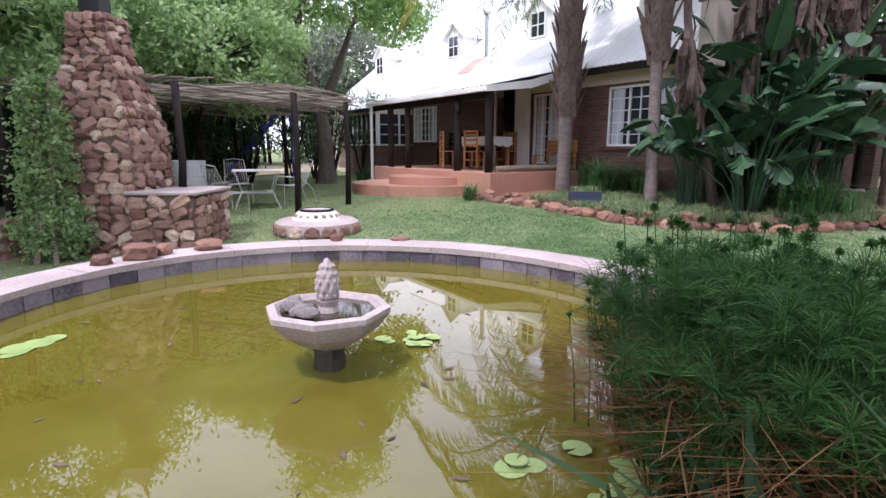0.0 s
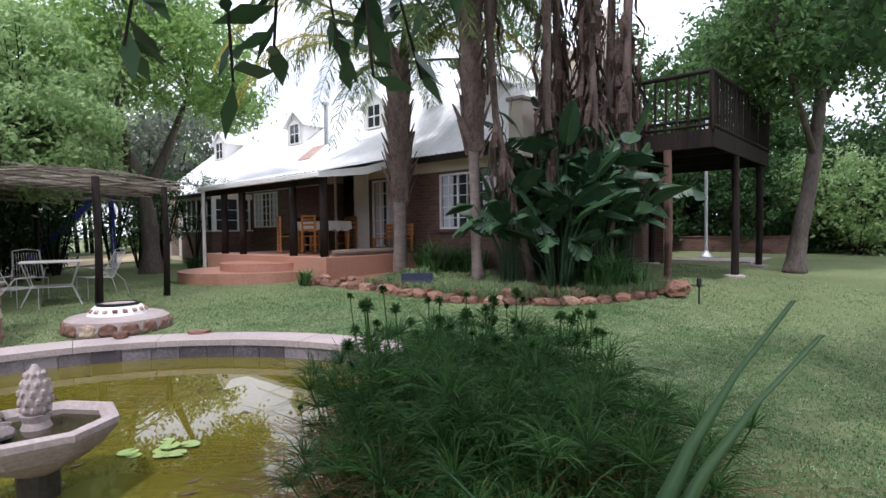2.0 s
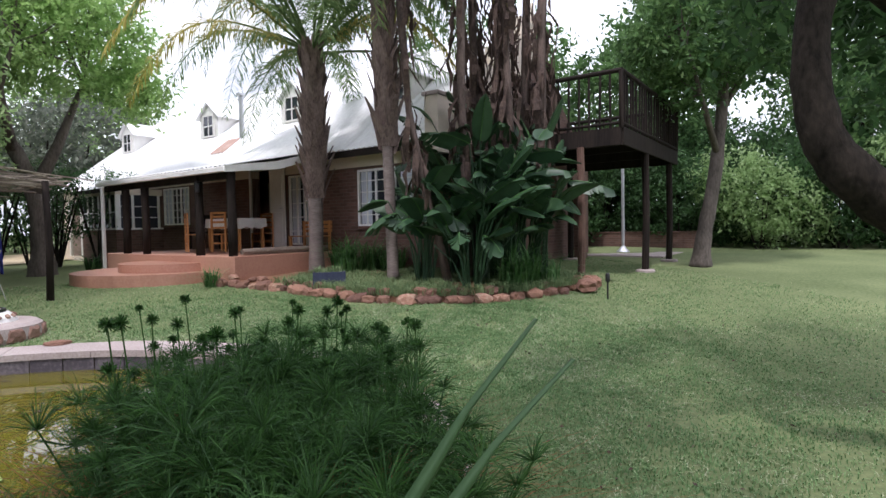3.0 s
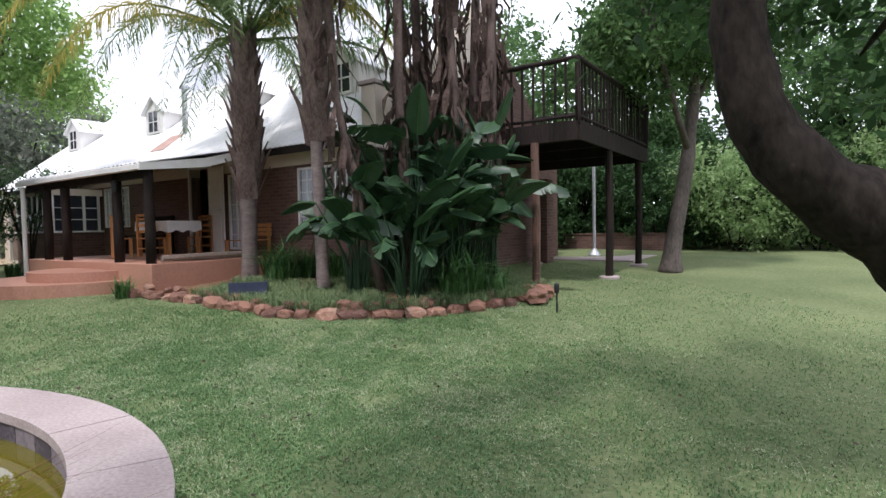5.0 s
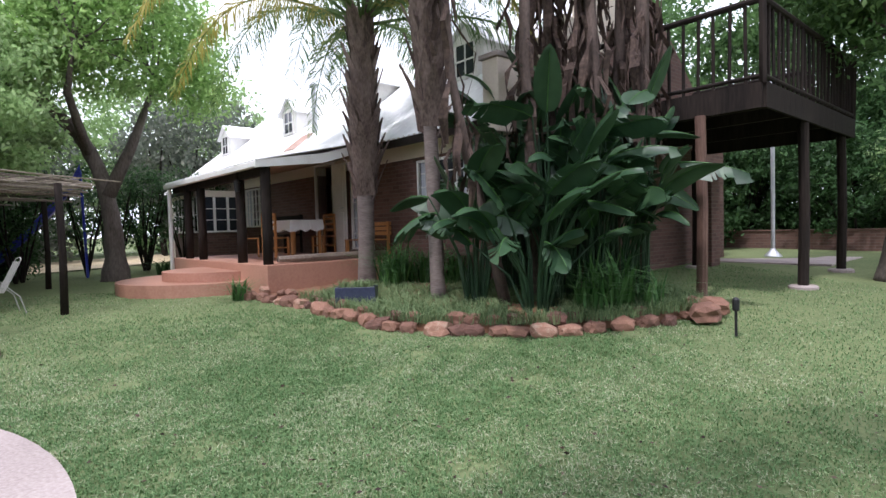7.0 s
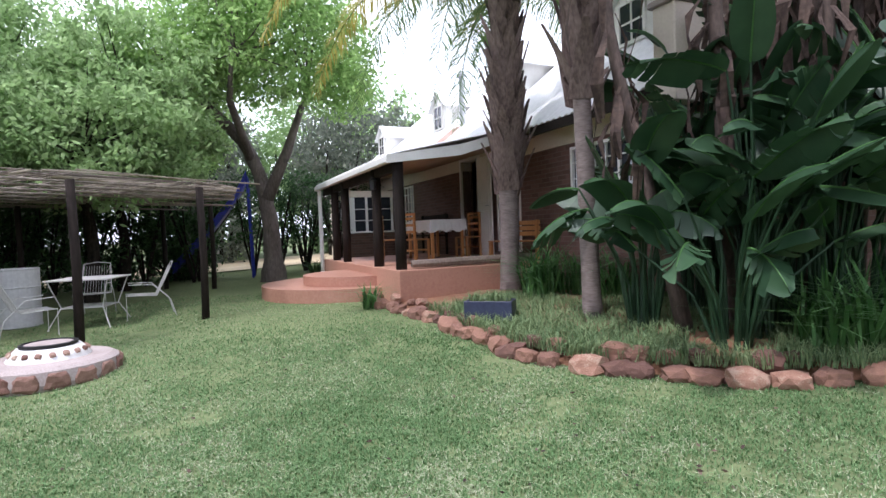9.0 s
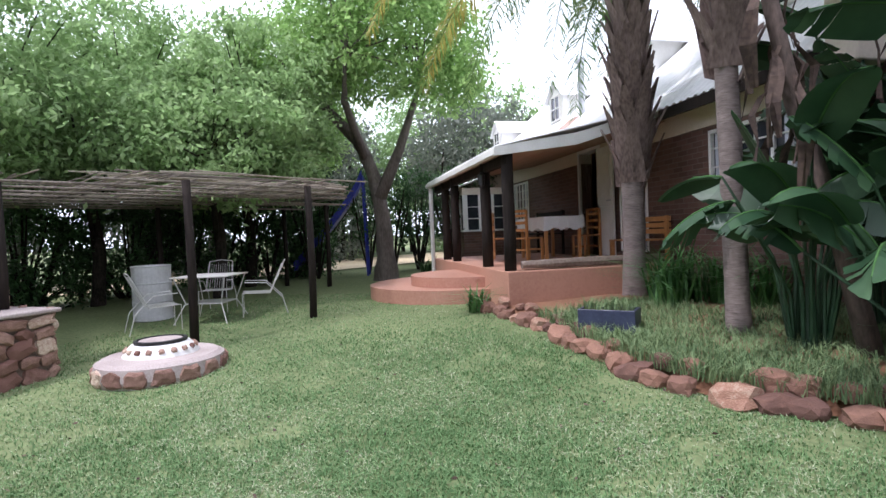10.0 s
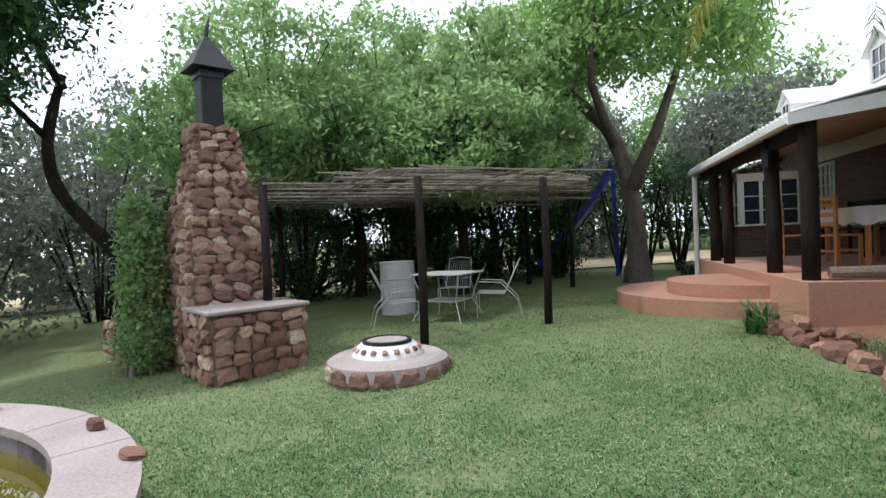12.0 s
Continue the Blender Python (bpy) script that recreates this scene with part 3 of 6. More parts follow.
for za, zb in ((1.2, 1.95), (2.1, 2.9)):
    box_bm(x1 + 0.13, WALL_Y - 0.125, za, x1 + 0.52, WALL_Y - 0.11, zb, 0.006, bm=bm)
leaf = part("door_leaf", bm, M_WHITE, door)
part("handle", tube_bm([(x1 + 0.55, WALL_Y - 0.13, 2.05), (x1 + 0.46, WALL_Y - 0.15, 2.05)], 0.012, 8), M_STEEL, leaf)
# dark sheet across the opening stands in for the hall's darkness
part("hall_dark_panel", box_bm(x0, WALL_Y + 0.6, FLOOR_Z, x1, WALL_Y + 0.62, 3.05), M_DARK, door, "dark panel standing in for the unlit hall behind the door")

# ---- veranda ----
VX0, VX1, VY = -14.05, -8.74, 7.04
veranda = thing("veranda", HOUSE, "terracotta-floored veranda with dark pole posts under sheet roof", "veranda")
part("plinth", box_bm(VX0, VY, 0.15, VX1, WALL_Y, FLOOR_Z - 0.03, 0.01), M_TERRA, veranda, "orange-red plastered plinth")
part("edge_log", tube_bm([(VX1 - 0.12, VY + 0.25, FLOOR_Z + 0.05), (VX1 - 0.1, VY + 1.2, FLOOR_Z + 0.055), (VX1 - 0.13, WALL_Y - 0.1, FLOOR_Z + 0.05)], [0.06, 0.07, 0.055], 8, rough=0.15), M_GREYWOOD, veranda, "weathered timber edging")
part("veranda_roof", corrugated_bm(VX0 - 0.1, VX1 - 0.05, (VY - 0.08, 2.76), (WALL_Y - 0.2, EAVE_Z + 0.1)), M_ROOF, veranda, "white corrugated veranda roof")
bm = bmesh.new()
q = [(VY + 0.02, 2.66), (WALL_Y - 0.06, 3.1), (WALL_Y - 0.06, 3.115), (VY + 0.02, 2.675)]
lo = [bm.verts.new((VX0, y, z)) for y, z in q]
hi = [bm.verts.new((VX1 - 0.12, y, z)) for y, z in q]
bm.faces.new(lo[::-1]), bm.faces.new(hi)
for k in range(4):
    bm.faces.new((lo[k], lo[(k + 1) % 4], hi[(k + 1) % 4], hi[k]))
bmesh.ops.recalc_face_normals(bm, faces=bm.faces)
part("ceiling_board", bm, mat("ceiling_wood", (0.3, 0.2, 0.13), (0.42, 0.3, 0.2), 0.7, stretch=(0.1, 1, 1)), veranda, "brownish sloping board ceiling")
part("front_gutter", box_bm(VX0 - 0.05, VY - 0.13, 2.63, VX1 - 0.05, VY - 0.05, 2.73, 0.012), M_WHITE, veranda, "pale gutter")
bm = bmesh.new()
q = [(VY - 0.12, 2.62), (VY + 1.1, 2.76), (WALL_Y - 0.2, EAVE_Z - 0.04), (WALL_Y - 0.2, EAVE_Z + 0.1), (VY + 1.1, 2.93), (VY - 0.12, 2.74)]
lo = [bm.verts.new((VX1 - 0.05, y, z)) for y, z in q]
hi = [bm.verts.new((VX1 - 0.02, y, z)) for y, z in q]
bm.faces.new(lo[::-1]), bm.faces.new(hi)
for k in range(6):
    bm.faces.new((lo[k], lo[(k + 1) % 6], hi[(k + 1) % 6], hi[k]))
part("barge_board", bm, M_WHITE, veranda)
for k, x in enumerate((-8.93, -10.04, -12.2, -13.1)):
    r = 0.085
    part("post", tube_bm([(x, 7.15, FLOOR_Z - 0.03), (x + 0.01, 7.15, 1.6), (x - 0.01, 7.15, 2.2), (x, 7.15, 2.665)], [r, r * 1.03, r * 0.97, r], 12, rough=0.04), M_DARKWOOD, veranda, smooth=True)
part("beam", box_bm(VX0, 7.1, 2.52, VX1 - 0.12, 7.2, 2.66), M_DARKWOOD, veranda)
part("downpipe", tube_bm([(-13.92, 6.99, 0.55), (-13.92, 6.99, 2.62)], 0.045, 10), M_WHITE, veranda, "white downpipe")


def half_disc(cx, cy, r, n=28):
    return [(cx + r * math.cos(math.pi + math.pi * k / n), cy + r * math.sin(math.pi + math.pi * k / n)) for k in range(n + 1)]


steps = thing("steps", HOUSE, "two half-round terracotta steps up to the veranda", "steps")
part("step", prism_bm(half_disc(-11.3, VY, 1.7), 0.2, 0.71), M_TERRA, steps)
part("step", prism_bm(half_disc(-10.9, VY, 1.02), 0.715, 0.88), M_TERRA, steps)

# ---- veranda furniture ----


def pine_chair(m):
    c = thing("dining_chair", m, "orange pine ladder-back chair on the veranda", "chair", "chairs at the veranda table")
    part("seat", box_bm(-0.21, -0.2, 0.43, 0.21, 0.2, 0.46, 0.008), M_PINE, c)
    for x in (-0.19, 0.19):
        part("leg", box_bm(x - 0.02, -0.2, 0, x + 0.02, -0.16, 0.43), M_PINE, c)
        part("back_post", box_bm(x - 0.02, 0.165, 0, x + 0.02, 0.205, 1.0), M_PINE, c)
    for z in (0.58, 0.72, 0.86, 0.95):
        part("slat", box_bm(-0.17, 0.175, z, 0.17, 0.195, z + 0.055, 0.005), M_PINE, c)
    for y in (-0.18, 0.185):
        part("stretcher", box_bm(-0.17, y - 0.012, 0.2, 0.17, y + 0.012, 0.235), M_PINE, c)
    return c


ch = pine_chair(HOUSE @ pose(-11.42, 7.85, FLOOR_Z + 0.002, 0, 0, 158) @ Matrix.Diagonal((0.92, 0.92, 0.88, 1)))
copy_thing(ch, HOUSE @ pose(-10.6, 8.05, FLOOR_Z + 0.002, 0, 0, 200))
copy_thing(ch, HOUSE @ pose(-10.9, 9.3, FLOOR_Z + 0.002, 0, 0, 10))
tab = thing("veranda_table", HOUSE @ pose(-10.95, 8.6, FLOOR_Z + 0.002) @ Matrix.Diagonal((0.85, 0.85, 1, 1)), "wooden dining table under a white cloth on the veranda", "table")
part("tabletop", box_bm(-0.75, -0.42, 0.71, 0.75, 0.42, 0.74), M_PINE, tab)
for x in (-0.68, 0.68):
    for y in (-0.36, 0.36):
        part("leg", box_bm(x - 0.03, y - 0.03, 0, x + 0.03, y + 0.03, 0.71), M_PINE, tab)
cl = thing("tablecloth", HOUSE @ pose(-10.95, 8.6, FLOOR_Z + 0.745) @ Matrix.Diagonal((0.85, 0.85, 0.9, 1)), "white tablecloth hanging over the veranda table", "tablecloth")
bm = bmesh.new()
n = 48
top, bot = [], []
for k in range(n):
    a = 2 * math.pi * k / n
    sx, sy = math.cos(a), math.sin(a)
    s = 1 / max(abs(sx), abs(sy))
    x, y = 0.76 * sx * s, 0.43 * sy * s
    wv = 0.015 * math.sin(k * 2.1)
    top.append(bm.verts.new((x, y, 0.004)))
    bot.append(bm.verts.new((x * (1.02 + wv), y * (1.04 + wv), -0.24 + 0.03 * math.sin(k * 1.3))))
bm.faces.new(top)
for k in range(n):
    bm.faces.new((top[k], bot[k], bot[(k + 1) % n], top[(k + 1) % n]))
part("cloth", bm, M_CLOTH, cl)


def bench(m, material, label, w=1.3):
    b = thing("bench", m, label, "bench")
    for k in range(3):
        part("seat_slat", box_bm(-w / 2, -0.22 + k * 0.15, 0.42, w / 2, -0.09 + k * 0.15, 0.45, 0.005), material, b)
    for k in range(3):
        part("back_slat", box_bm(-w / 2, 0.24, 0.55 + k * 0.13, w / 2, 0.265, 0.65 + k * 0.13, 0.005), material, b)
    for x in (-w / 2 + 0.05, w / 2 - 0.05):
        part("leg", box_bm(x - 0.03, -0.22, 0, x + 0.03, -0.16, 0.42), material, b)
        part("leg", box_bm(x - 0.03, 0.2, 0, x + 0.03, 0.24, 0.92), material, b)
    return b


bench(HOUSE @ pose(-9.2, 9.3, FLOOR_Z + 0.002, 0, 0, 0), M_PINE, "slatted wooden bench against the house wall", 0.95).matrix_world @= Matrix.Diagonal((1, 1, 0.72, 1))
bench(HOUSE @ pose(-13.0, 9.25, FLOOR_Z + 0.002, 0, 0, 0), M_DARKWOOD, "dark slatted bench at the back of the veranda", 1.5)
wl = thing("wall_lantern", HOUSE @ pose(-9.94, 7.06, 2.4), "small black lantern on a veranda post", "lantern")
part("body", lathe_bm([(0.03, -0.1), (0.05, -0.08), (0.06, 0.06), (0.07, 0.08), (0.015, 0.13)], 8), M_BLACK, wl)

# ---- raised deck beside the house ----
deck = thing("deck", HOUSE, "dark timber upstairs deck on pole legs with railing", "deck")
DX0, DX1, DY0, DY1, DZ = -5.45, -2.62, 10.95, 15.4, 3.27
for k in range(20):
    x = DX0 + k * (DX1 - DX0) / 20
    part("board", box_bm(x, DY0, DZ - 0.03, x + 0.135, DY1, DZ), M_DARKWOOD, deck)
for y in (DY0 + 0.05, 12.0, 13.5, DY1 - 0.1):
    part("joist", box_bm(DX0, y, DZ - 0.3, DX1, y + 0.06, DZ - 0.032), M_DARKWOOD, deck)
part("fascia", box_bm(DX1, DY0, DZ - 0.3, DX1 + 0.04, DY1, DZ + 0.02), M_DARKWOOD, deck)
part("fascia", box_bm(DX0, DY0 - 0.04, DZ - 0.3, DX1, DY0, DZ + 0.02), M_DARKWOOD, deck)
for x, y in ((-3.36, 10.85), (-2.66, 12.7), (-2.7, 15.0), (-5.0, 14.4)):
    g = HOUSE @ Vector((x, y, 0))
    z0 = gz(g.x, g.y) - 0.02
    part("pole", tube_bm([(x, y, z0), (x + 0.02, y, 1.6), (x, y, DZ - 0.3)], [0.075, 0.07, 0.07], 10, rough=0.05), mat("reddish_pole", (0.07, 0.035, 0.025), (0.16, 0.09, 0.065), 0.8, stretch=(1, 1, 0.15)) if y < 11 else M_DARKWOOD, deck)
    part("footing", lathe_bm([(0.2, z0), (0.2, z0 + 0.05), (0.17, z0 + 0.07)], 14, centre=(x, y)), M_CONC, deck)
RT = DZ + 1.05
for a, b in (((DX0, DY0), (DX1, DY0)), ((DX1, DY0), (DX1, DY1)), ((DX1, DY1), (DX0, DY1))):
    A, B = Vector((*a, 0)), Vector((*b, 0))
    n = max(2, int((B - A).length / 0.19))
    part("handrail", tube_bm([A + Vector((0, 0, RT)), B + Vector((0, 0, RT))], 0.045, 8), M_DARKWOOD, deck)
    part("bottom_rail", tube_bm([A + Vector((0, 0, DZ + 0.1)), B + Vector((0, 0, DZ + 0.1))], 0.03, 8), M_DARKWOOD, deck)
    for k in range(n + 1):
        p = A.lerp(B, k / n)
        r = 0.05 if k in (0, n) else 0.024
        part("baluster", tube_bm([p + Vector((0, 0, DZ)), p + Vector((random.uniform(-.02, .02), 0, RT))], r, 6), M_DARKWOOD, deck)
pier = thing("brick_pier", HOUSE @ pose(-5.0, 14.9, 0.4), "brown brick pier carrying the back of the deck", "pier")
part("shaft", box_bm(-0.2, -0.2, 0, 0.2, 0.2, 2.3, 0.01), M_BRICK, pier)
part("base", box_bm(-0.24, -0.24, 0, 0.24, 0.24, 0.12, 0.01), M_BRICK, pier)
gp = HOUSE @ Vector((-3.9, 15.5, 0))
slab_z = gz(gp.x, gp.y)
tagged(add_mesh("pavement", box_bm(-2.2, -1.3, -0.1, 1.6, 1.2, 0.06, 0.01), M_CONC), "concrete slab beyond the deck", "slab", kind="structure").matrix_world = HOUSE @ pose(-4.6, 17.0, slab_z - 0.02)
mp = thing("steel_post", HOUSE @ pose(-4.6, 17.6, slab_z + 0.04), "galvanised steel post on a foot plate", "post")
part("shaft", tube_bm([(0, 0, 0.02), (0, 0, 4.1)], 0.045, 12), M_STEEL, mp)
part("foot", lathe_bm([(0.2, 0), (0.19, 0.03), (0.07, 0.16), (0.05, 0.2)], 14), M_STEEL, mp)
lw = thing("garden_wall", HOUSE @ pose(-4.5, 20.5, 0.6), "low red-brown brick garden wall under the trees", "wall")
part("wall", box_bm(-5, -0.11, 0, 1.6, 0.11, 0.6), M_BRICK, lw)
part("coping", box_bm(-5.02, -0.14, 0.602, 1.62, 0.14, 0.65, 0.01), M_BRICK, lw)

# ---- pond ----
PX, PY, RO, RI, RIM, WATER = -0.6, 2.98, 2.58, 2.2, 0.6, 0.45
POND = pose(PX, PY, 0, 0, 0, -40) @ Matrix.Diagonal((1.005, 0.925, 1, 1))
pond = thing("pond", POND, "round raised pond with concrete rim and murky green water", "pond")
part("wall", lathe_bm([(RO - 0.04, -0.1), (RO - 0.04, RIM - 0.055), (RI + 0.03, RIM - 0.055), (RI + 0.03, 0.1)], 96), M_CONC, pond)
water = tagged(add_mesh("water", lathe_bm([(RI + 0.035, 0.1), (RI + 0.035, WATER)], 96), M_WATER), "still murky olive-green pond water with reflections", "water", kind="structure")
water.matrix_world = POND


def arc_block(a0, a1, r0, r1, z0, z1, n=3):
    out = [(r1 * math.cos(a0 + (a1 - a0) * k / n), r1 * math.sin(a0 + (a1 - a0) * k / n)) for k in range(n + 1)]
    inn = [(r0 * math.cos(a1 - (a1 - a0) * k / n), r0 * math.sin(a1 - (a1 - a0) * k / n)) for k in range(n + 1)]
    return prism_bm(out + inn, z0, z1)


N_COP, N_BR = 22, 60
for k in range(N_COP):
    a, s = 2 * math.pi * k / N_COP, 2 * math.pi / N_COP
    part("coping_slab", arc_block(a + 0.0012, a + s - 0.0012, RI, RO, RIM - 0.05, RIM + random.uniform(-0.003, 0.003), 5), M_CONC, pond)
for k in range(N_BR):
    a, s = 2 * math.pi * k / N_BR, 2 * math.pi / N_BR
    part("brick", arc_block(a + 0.002, a + s - 0.002, RI + 0.012, RI + 0.03, 0.3, RIM - 0.052, 2), M_CONCDARK, pond)

M_WETSTONE = mat("wet_algae_stone", (0.02, 0.018, 0.012), (0.06, 0.052, 0.035), 0.4, scale=8, fine=50, bump=0.4)
M_BOWLWATER = mat("bowl_water", (0.03, 0.022, 0.014), (0.05, 0.038, 0.025), 0.05, bump=0)
fo = thing("fountain", pose(-0.55, 2.53, WATER - 0.01), "small concrete fountain bowl with pineapple finial in the pond", "fountain")
part("pedestal", lathe_bm([(0.085, -0.3), (0.075, 0.1), (0.065, 0.16), (0.08, 0.2)], 16), M_WETSTONE, fo)
part("bowl", lathe_bm([(0.075, 0.115), (0.15, 0.15), (0.235, 0.21), (0.288, 0.272), (0.3, 0.29), (0.3, 0.315), (0.262, 0.322), (0.235, 0.29), (0.12, 0.25)], 8), M_CONC, fo, "eight-sided concrete bowl")
part("bowl_water", lathe_bm([(0.2, 0.255), (0.238, 0.294)], 8), M_BOWLWATER, fo, "brown stagnant water")
part("stem", lathe_bm([(0.07, 0.24), (0.06, 0.28), (0.045, 0.32), (0.055, 0.35)], 14), M_CONC, fo)
part("finial", lathe_bm([(0.03, 0.34), (0.05, 0.37), (0.055, 0.42), (0.045, 0.48), (0.026, 0.52), (0.008, 0.55)], 16), M_CONC, fo, "pineapple finial")
for row in range(5):
    z = 0.36 + row * 0.034
    r = [0.046, 0.053, 0.052, 0.043, 0.03][row]
    for k in range(9):
        a = 2 * math.pi * (k + 0.5 * (row % 2)) / 9
        bm = bmesh.new()
        bmesh.ops.create_icosphere(bm, subdivisions=1, radius=0.015, matrix=Matrix.LocRotScale((r * math.cos(a), r * math.sin(a), z + 0.012), None, (0.8, 0.8, 1.2)))
        part("scale", bm, M_CONC, fo)
frog_me = rock_mesh("ornament", mat("weathered_stone", (0.13, 0.11, 0.1), (0.28, 0.25, 0.23), 0.85, scale=9, fine=60, bump=0.6), 4, 0.6)
for k, (x, y, s) in enumerate(((-0.17, -0.02, 0.09), (-0.1, -0.1, 0.1), (-0.18, 0.07, 0.08), (-0.06, -0.14, 0.08))):
    o = new("stone_ornament", frog_me)
    tagged(o, "weathered stone ornament lying in the fountain bowl", "ornament", "stones in the bowl")
    o.matrix_world = pose(-0.55 + x, 2.53 + y, WATER + 0.315, 0, 0, 60 * k) @ Matrix.Diagonal((s * 1.3, s, s, 1))


def pad_mesh(name, seed):
    rnd = random.Random(seed)
    bm = bmesh.new()
    c = bm.verts.new((0, 0, 0.004))
    ring = [bm.verts.new((0.5 * math.cos(a) * rnd.uniform(.93, 1.03), 0.5 * math.sin(a) * rnd.uniform(.93, 1.03), 0.008 + rnd.uniform(0, .03))) for a in [0.2 + 5.9 * k / 16 for k in range(17)]]
    for a, b in zip(ring, ring[1:]):
        bm.faces.new((c, a, b))
    me = bpy.data.meshes.new(name)
    bm.to_mesh(me)
    bm.free()
    me.materials.append(M_LILY)
    return me


pads = [pad_mesh("lily_pad", s) for s in range(3)]
rnd = random.Random(3)
for cx, cy, n, r, s0 in ((-0.2, 2.9, 10, 0.13, 0.085), (0.42, 1.6, 14, 0.2, 0.1), (-2.1, 2.75, 4, 0.16, 0.15)):
    for k in range(n):
        o = new("lily_pad", pads[k % 3])
        tagged(o, "round green lily pad floating on the pond", "lily pad", "lily pads")
        s = s0 * rnd.uniform(0.7, 1.2)
        a, q = rnd.uniform(0, 6.28), r * math.sqrt(rnd.random())
        o.matrix_world = pose(cx + q * math.cos(a) * 1.3, cy + q * math.sin(a), WATER + 0.002 + 0.0015 * k, 0, 0, rnd.uniform(0, 360)) @ Matrix.Diagonal((s, s, s * 0.5, 1))
bm = bmesh.new()
for k in range(70):
    a, q = rnd.uniform(0, 6.28), 2.05 * math.sqrt(rnd.random())
    x, y, d, l = q * math.cos(a), q * math.sin(a), rnd.uniform(0, 6.28), rnd.uniform(0.015, 0.05)
    c, s = math.cos(d) * l, math.sin(d) * l
    bm.faces.new([bm.verts.new(v) for v in ((x - c, y - s, WATER + .003), (x + s * .3, y - c * .3, WATER + .004), (x + c, y + s, WATER + .006), (x - s * .3, y + c * .3, WATER + .004))])
o = tagged(add_mesh("floating_leaves", bm, M_DEAD), "fallen brown leaves floating on the pond", "leaves", kind="stuff")
o.matrix_world = pose(PX, PY, 0)

rocks = [rock_mesh("rock", M_ROCK, s, 0.8, 0.85) for s in range(6)]
for a, q, sx, sy, sz, r in ((143, 2.36, 0.26, 0.2, 0.2, 20), (138, 2.42, 0.16, 0.14, 0.14, 60), (129, 2.4, 0.25, 0.18, 0.14, 30), (150, 2.38, 0.15, 0.13, 0.12, 0), (86, 2.42, 0.2, 0.12, 0.05, 5), (101, 2.4, 0.12, 0.08, 0.1, 20)):
    x, y = PX + q * math.cos(radians(a)), PY + q * math.sin(radians(a))
    o = new("rock", rocks[int(abs(x * 10)) % 6])
    tagged(o, "reddish loose rock lying on the pond rim", "rock", "rocks on the rim")
    o.matrix_world = pose(x, y, RIM + sz * 0.3, 0, 0, r) @ Matrix.Diagonal((sx, sy, sz, 1))

# ---- flower bed with rock edging ----
EDGE = [(0.4, 11.3), (1.05, 10.75), (1.65, 10.05), (2.15, 9.3), (2.6, 8.6), (3.2, 8.1), (3.9, 7.85), (4.6, 7.7), (5.3, 7.72), (5.9, 7.82), (6.5, 8.0), (6.95, 8.4)]


def bed_z(x, y):
    return gz(x, y) + 0.1


inner = [(7.2, 9.2), (6.6, 11.2), (4.6, 11.6), (3.0, 12.4), (1.6, 12.9)]
bm = bmesh.new()
pts = EDGE + inner
cen = bm.verts.new((3.9, 9.6, bed_z(3.9, 9.6) + 0.08))
mid = [bm.verts.new(((x + 3.9) / 2, (y + 9.6) / 2, bed_z((x + 3.9) / 2, (y + 9.6) / 2) + 0.06)) for x, y in pts]
rim = [bm.verts.new((x, y, bed_z(x, y) - 0.08)) for x, y in pts]
for k in range(len(pts)):
    j = (k + 1) % len(pts)
    bm.faces.new((cen, mid[k], mid[j]))
    bm.faces.new((mid[k], rim[k], rim[j], mid[j]))
bmesh.ops.recalc_face_normals(bm, faces=bm.faces)
tagged(add_mesh("bed_soil", bm, M_EARTH, smooth=True), "red earth of the planted bed before the house", "soil", kind="structure")
rnd = random.Random(5)
count = 0
for (ax, ay), (bx, by) in zip(EDGE, EDGE[1:]):
    L = math.hypot(bx - ax, by - ay)
    n = max(2, int(L / 0.22))
    for k in range(n):
        for tier in (0, 1):
            if tier and rnd.random() < 0.5:
                continue
            t = (k + rnd.uniform(0.3, 0.7)) / n
            x, y = ax + (bx - ax) * t + rnd.uniform(-.05, .05), ay + (by - ay) * t + rnd.uniform(-.05, .05) - (0.0 if tier else 0.04)
            s = rnd.uniform(0.2, 0.36) * (0.75 if tier else 1)
            o = new("edging_rock", rocks[count % 6])
            tagged(o, "rough ochre-red rock edging the flower bed", "rock", "rock edging")
            o.matrix_world = pose(x, y + tier * 0.14, gz(x, y) + 0.045 + 0.1 * tier, rnd.uniform(-12, 12), rnd.uniform(-12, 12), math.degrees(math.atan2(by - ay, bx - ax)) + rnd.uniform(-25, 25)) @ Matrix.Diagonal((s, s * 0.7, s * rnd.uniform(.6, .95), 1))
            count += 1
for x, y, s in ((6.45, 7.75, 0.42), (6.75, 8.05, 0.38), (3.2, 9.2, 0.22), (3.75, 9.0, 0.24), (3.5, 9.15, 0.18)):
    o = new("edging_rock", rocks[count % 6])
    tagged(o, "rough ochre-red rock edging the flower bed", "rock", "rock edging")
    o.matrix_world = pose(x, y, bed_z(x, y) + 0.02, 5, 8, 40 * count) @ Matrix.Diagonal((s, s * .8, s * .7, 1))
    count += 1

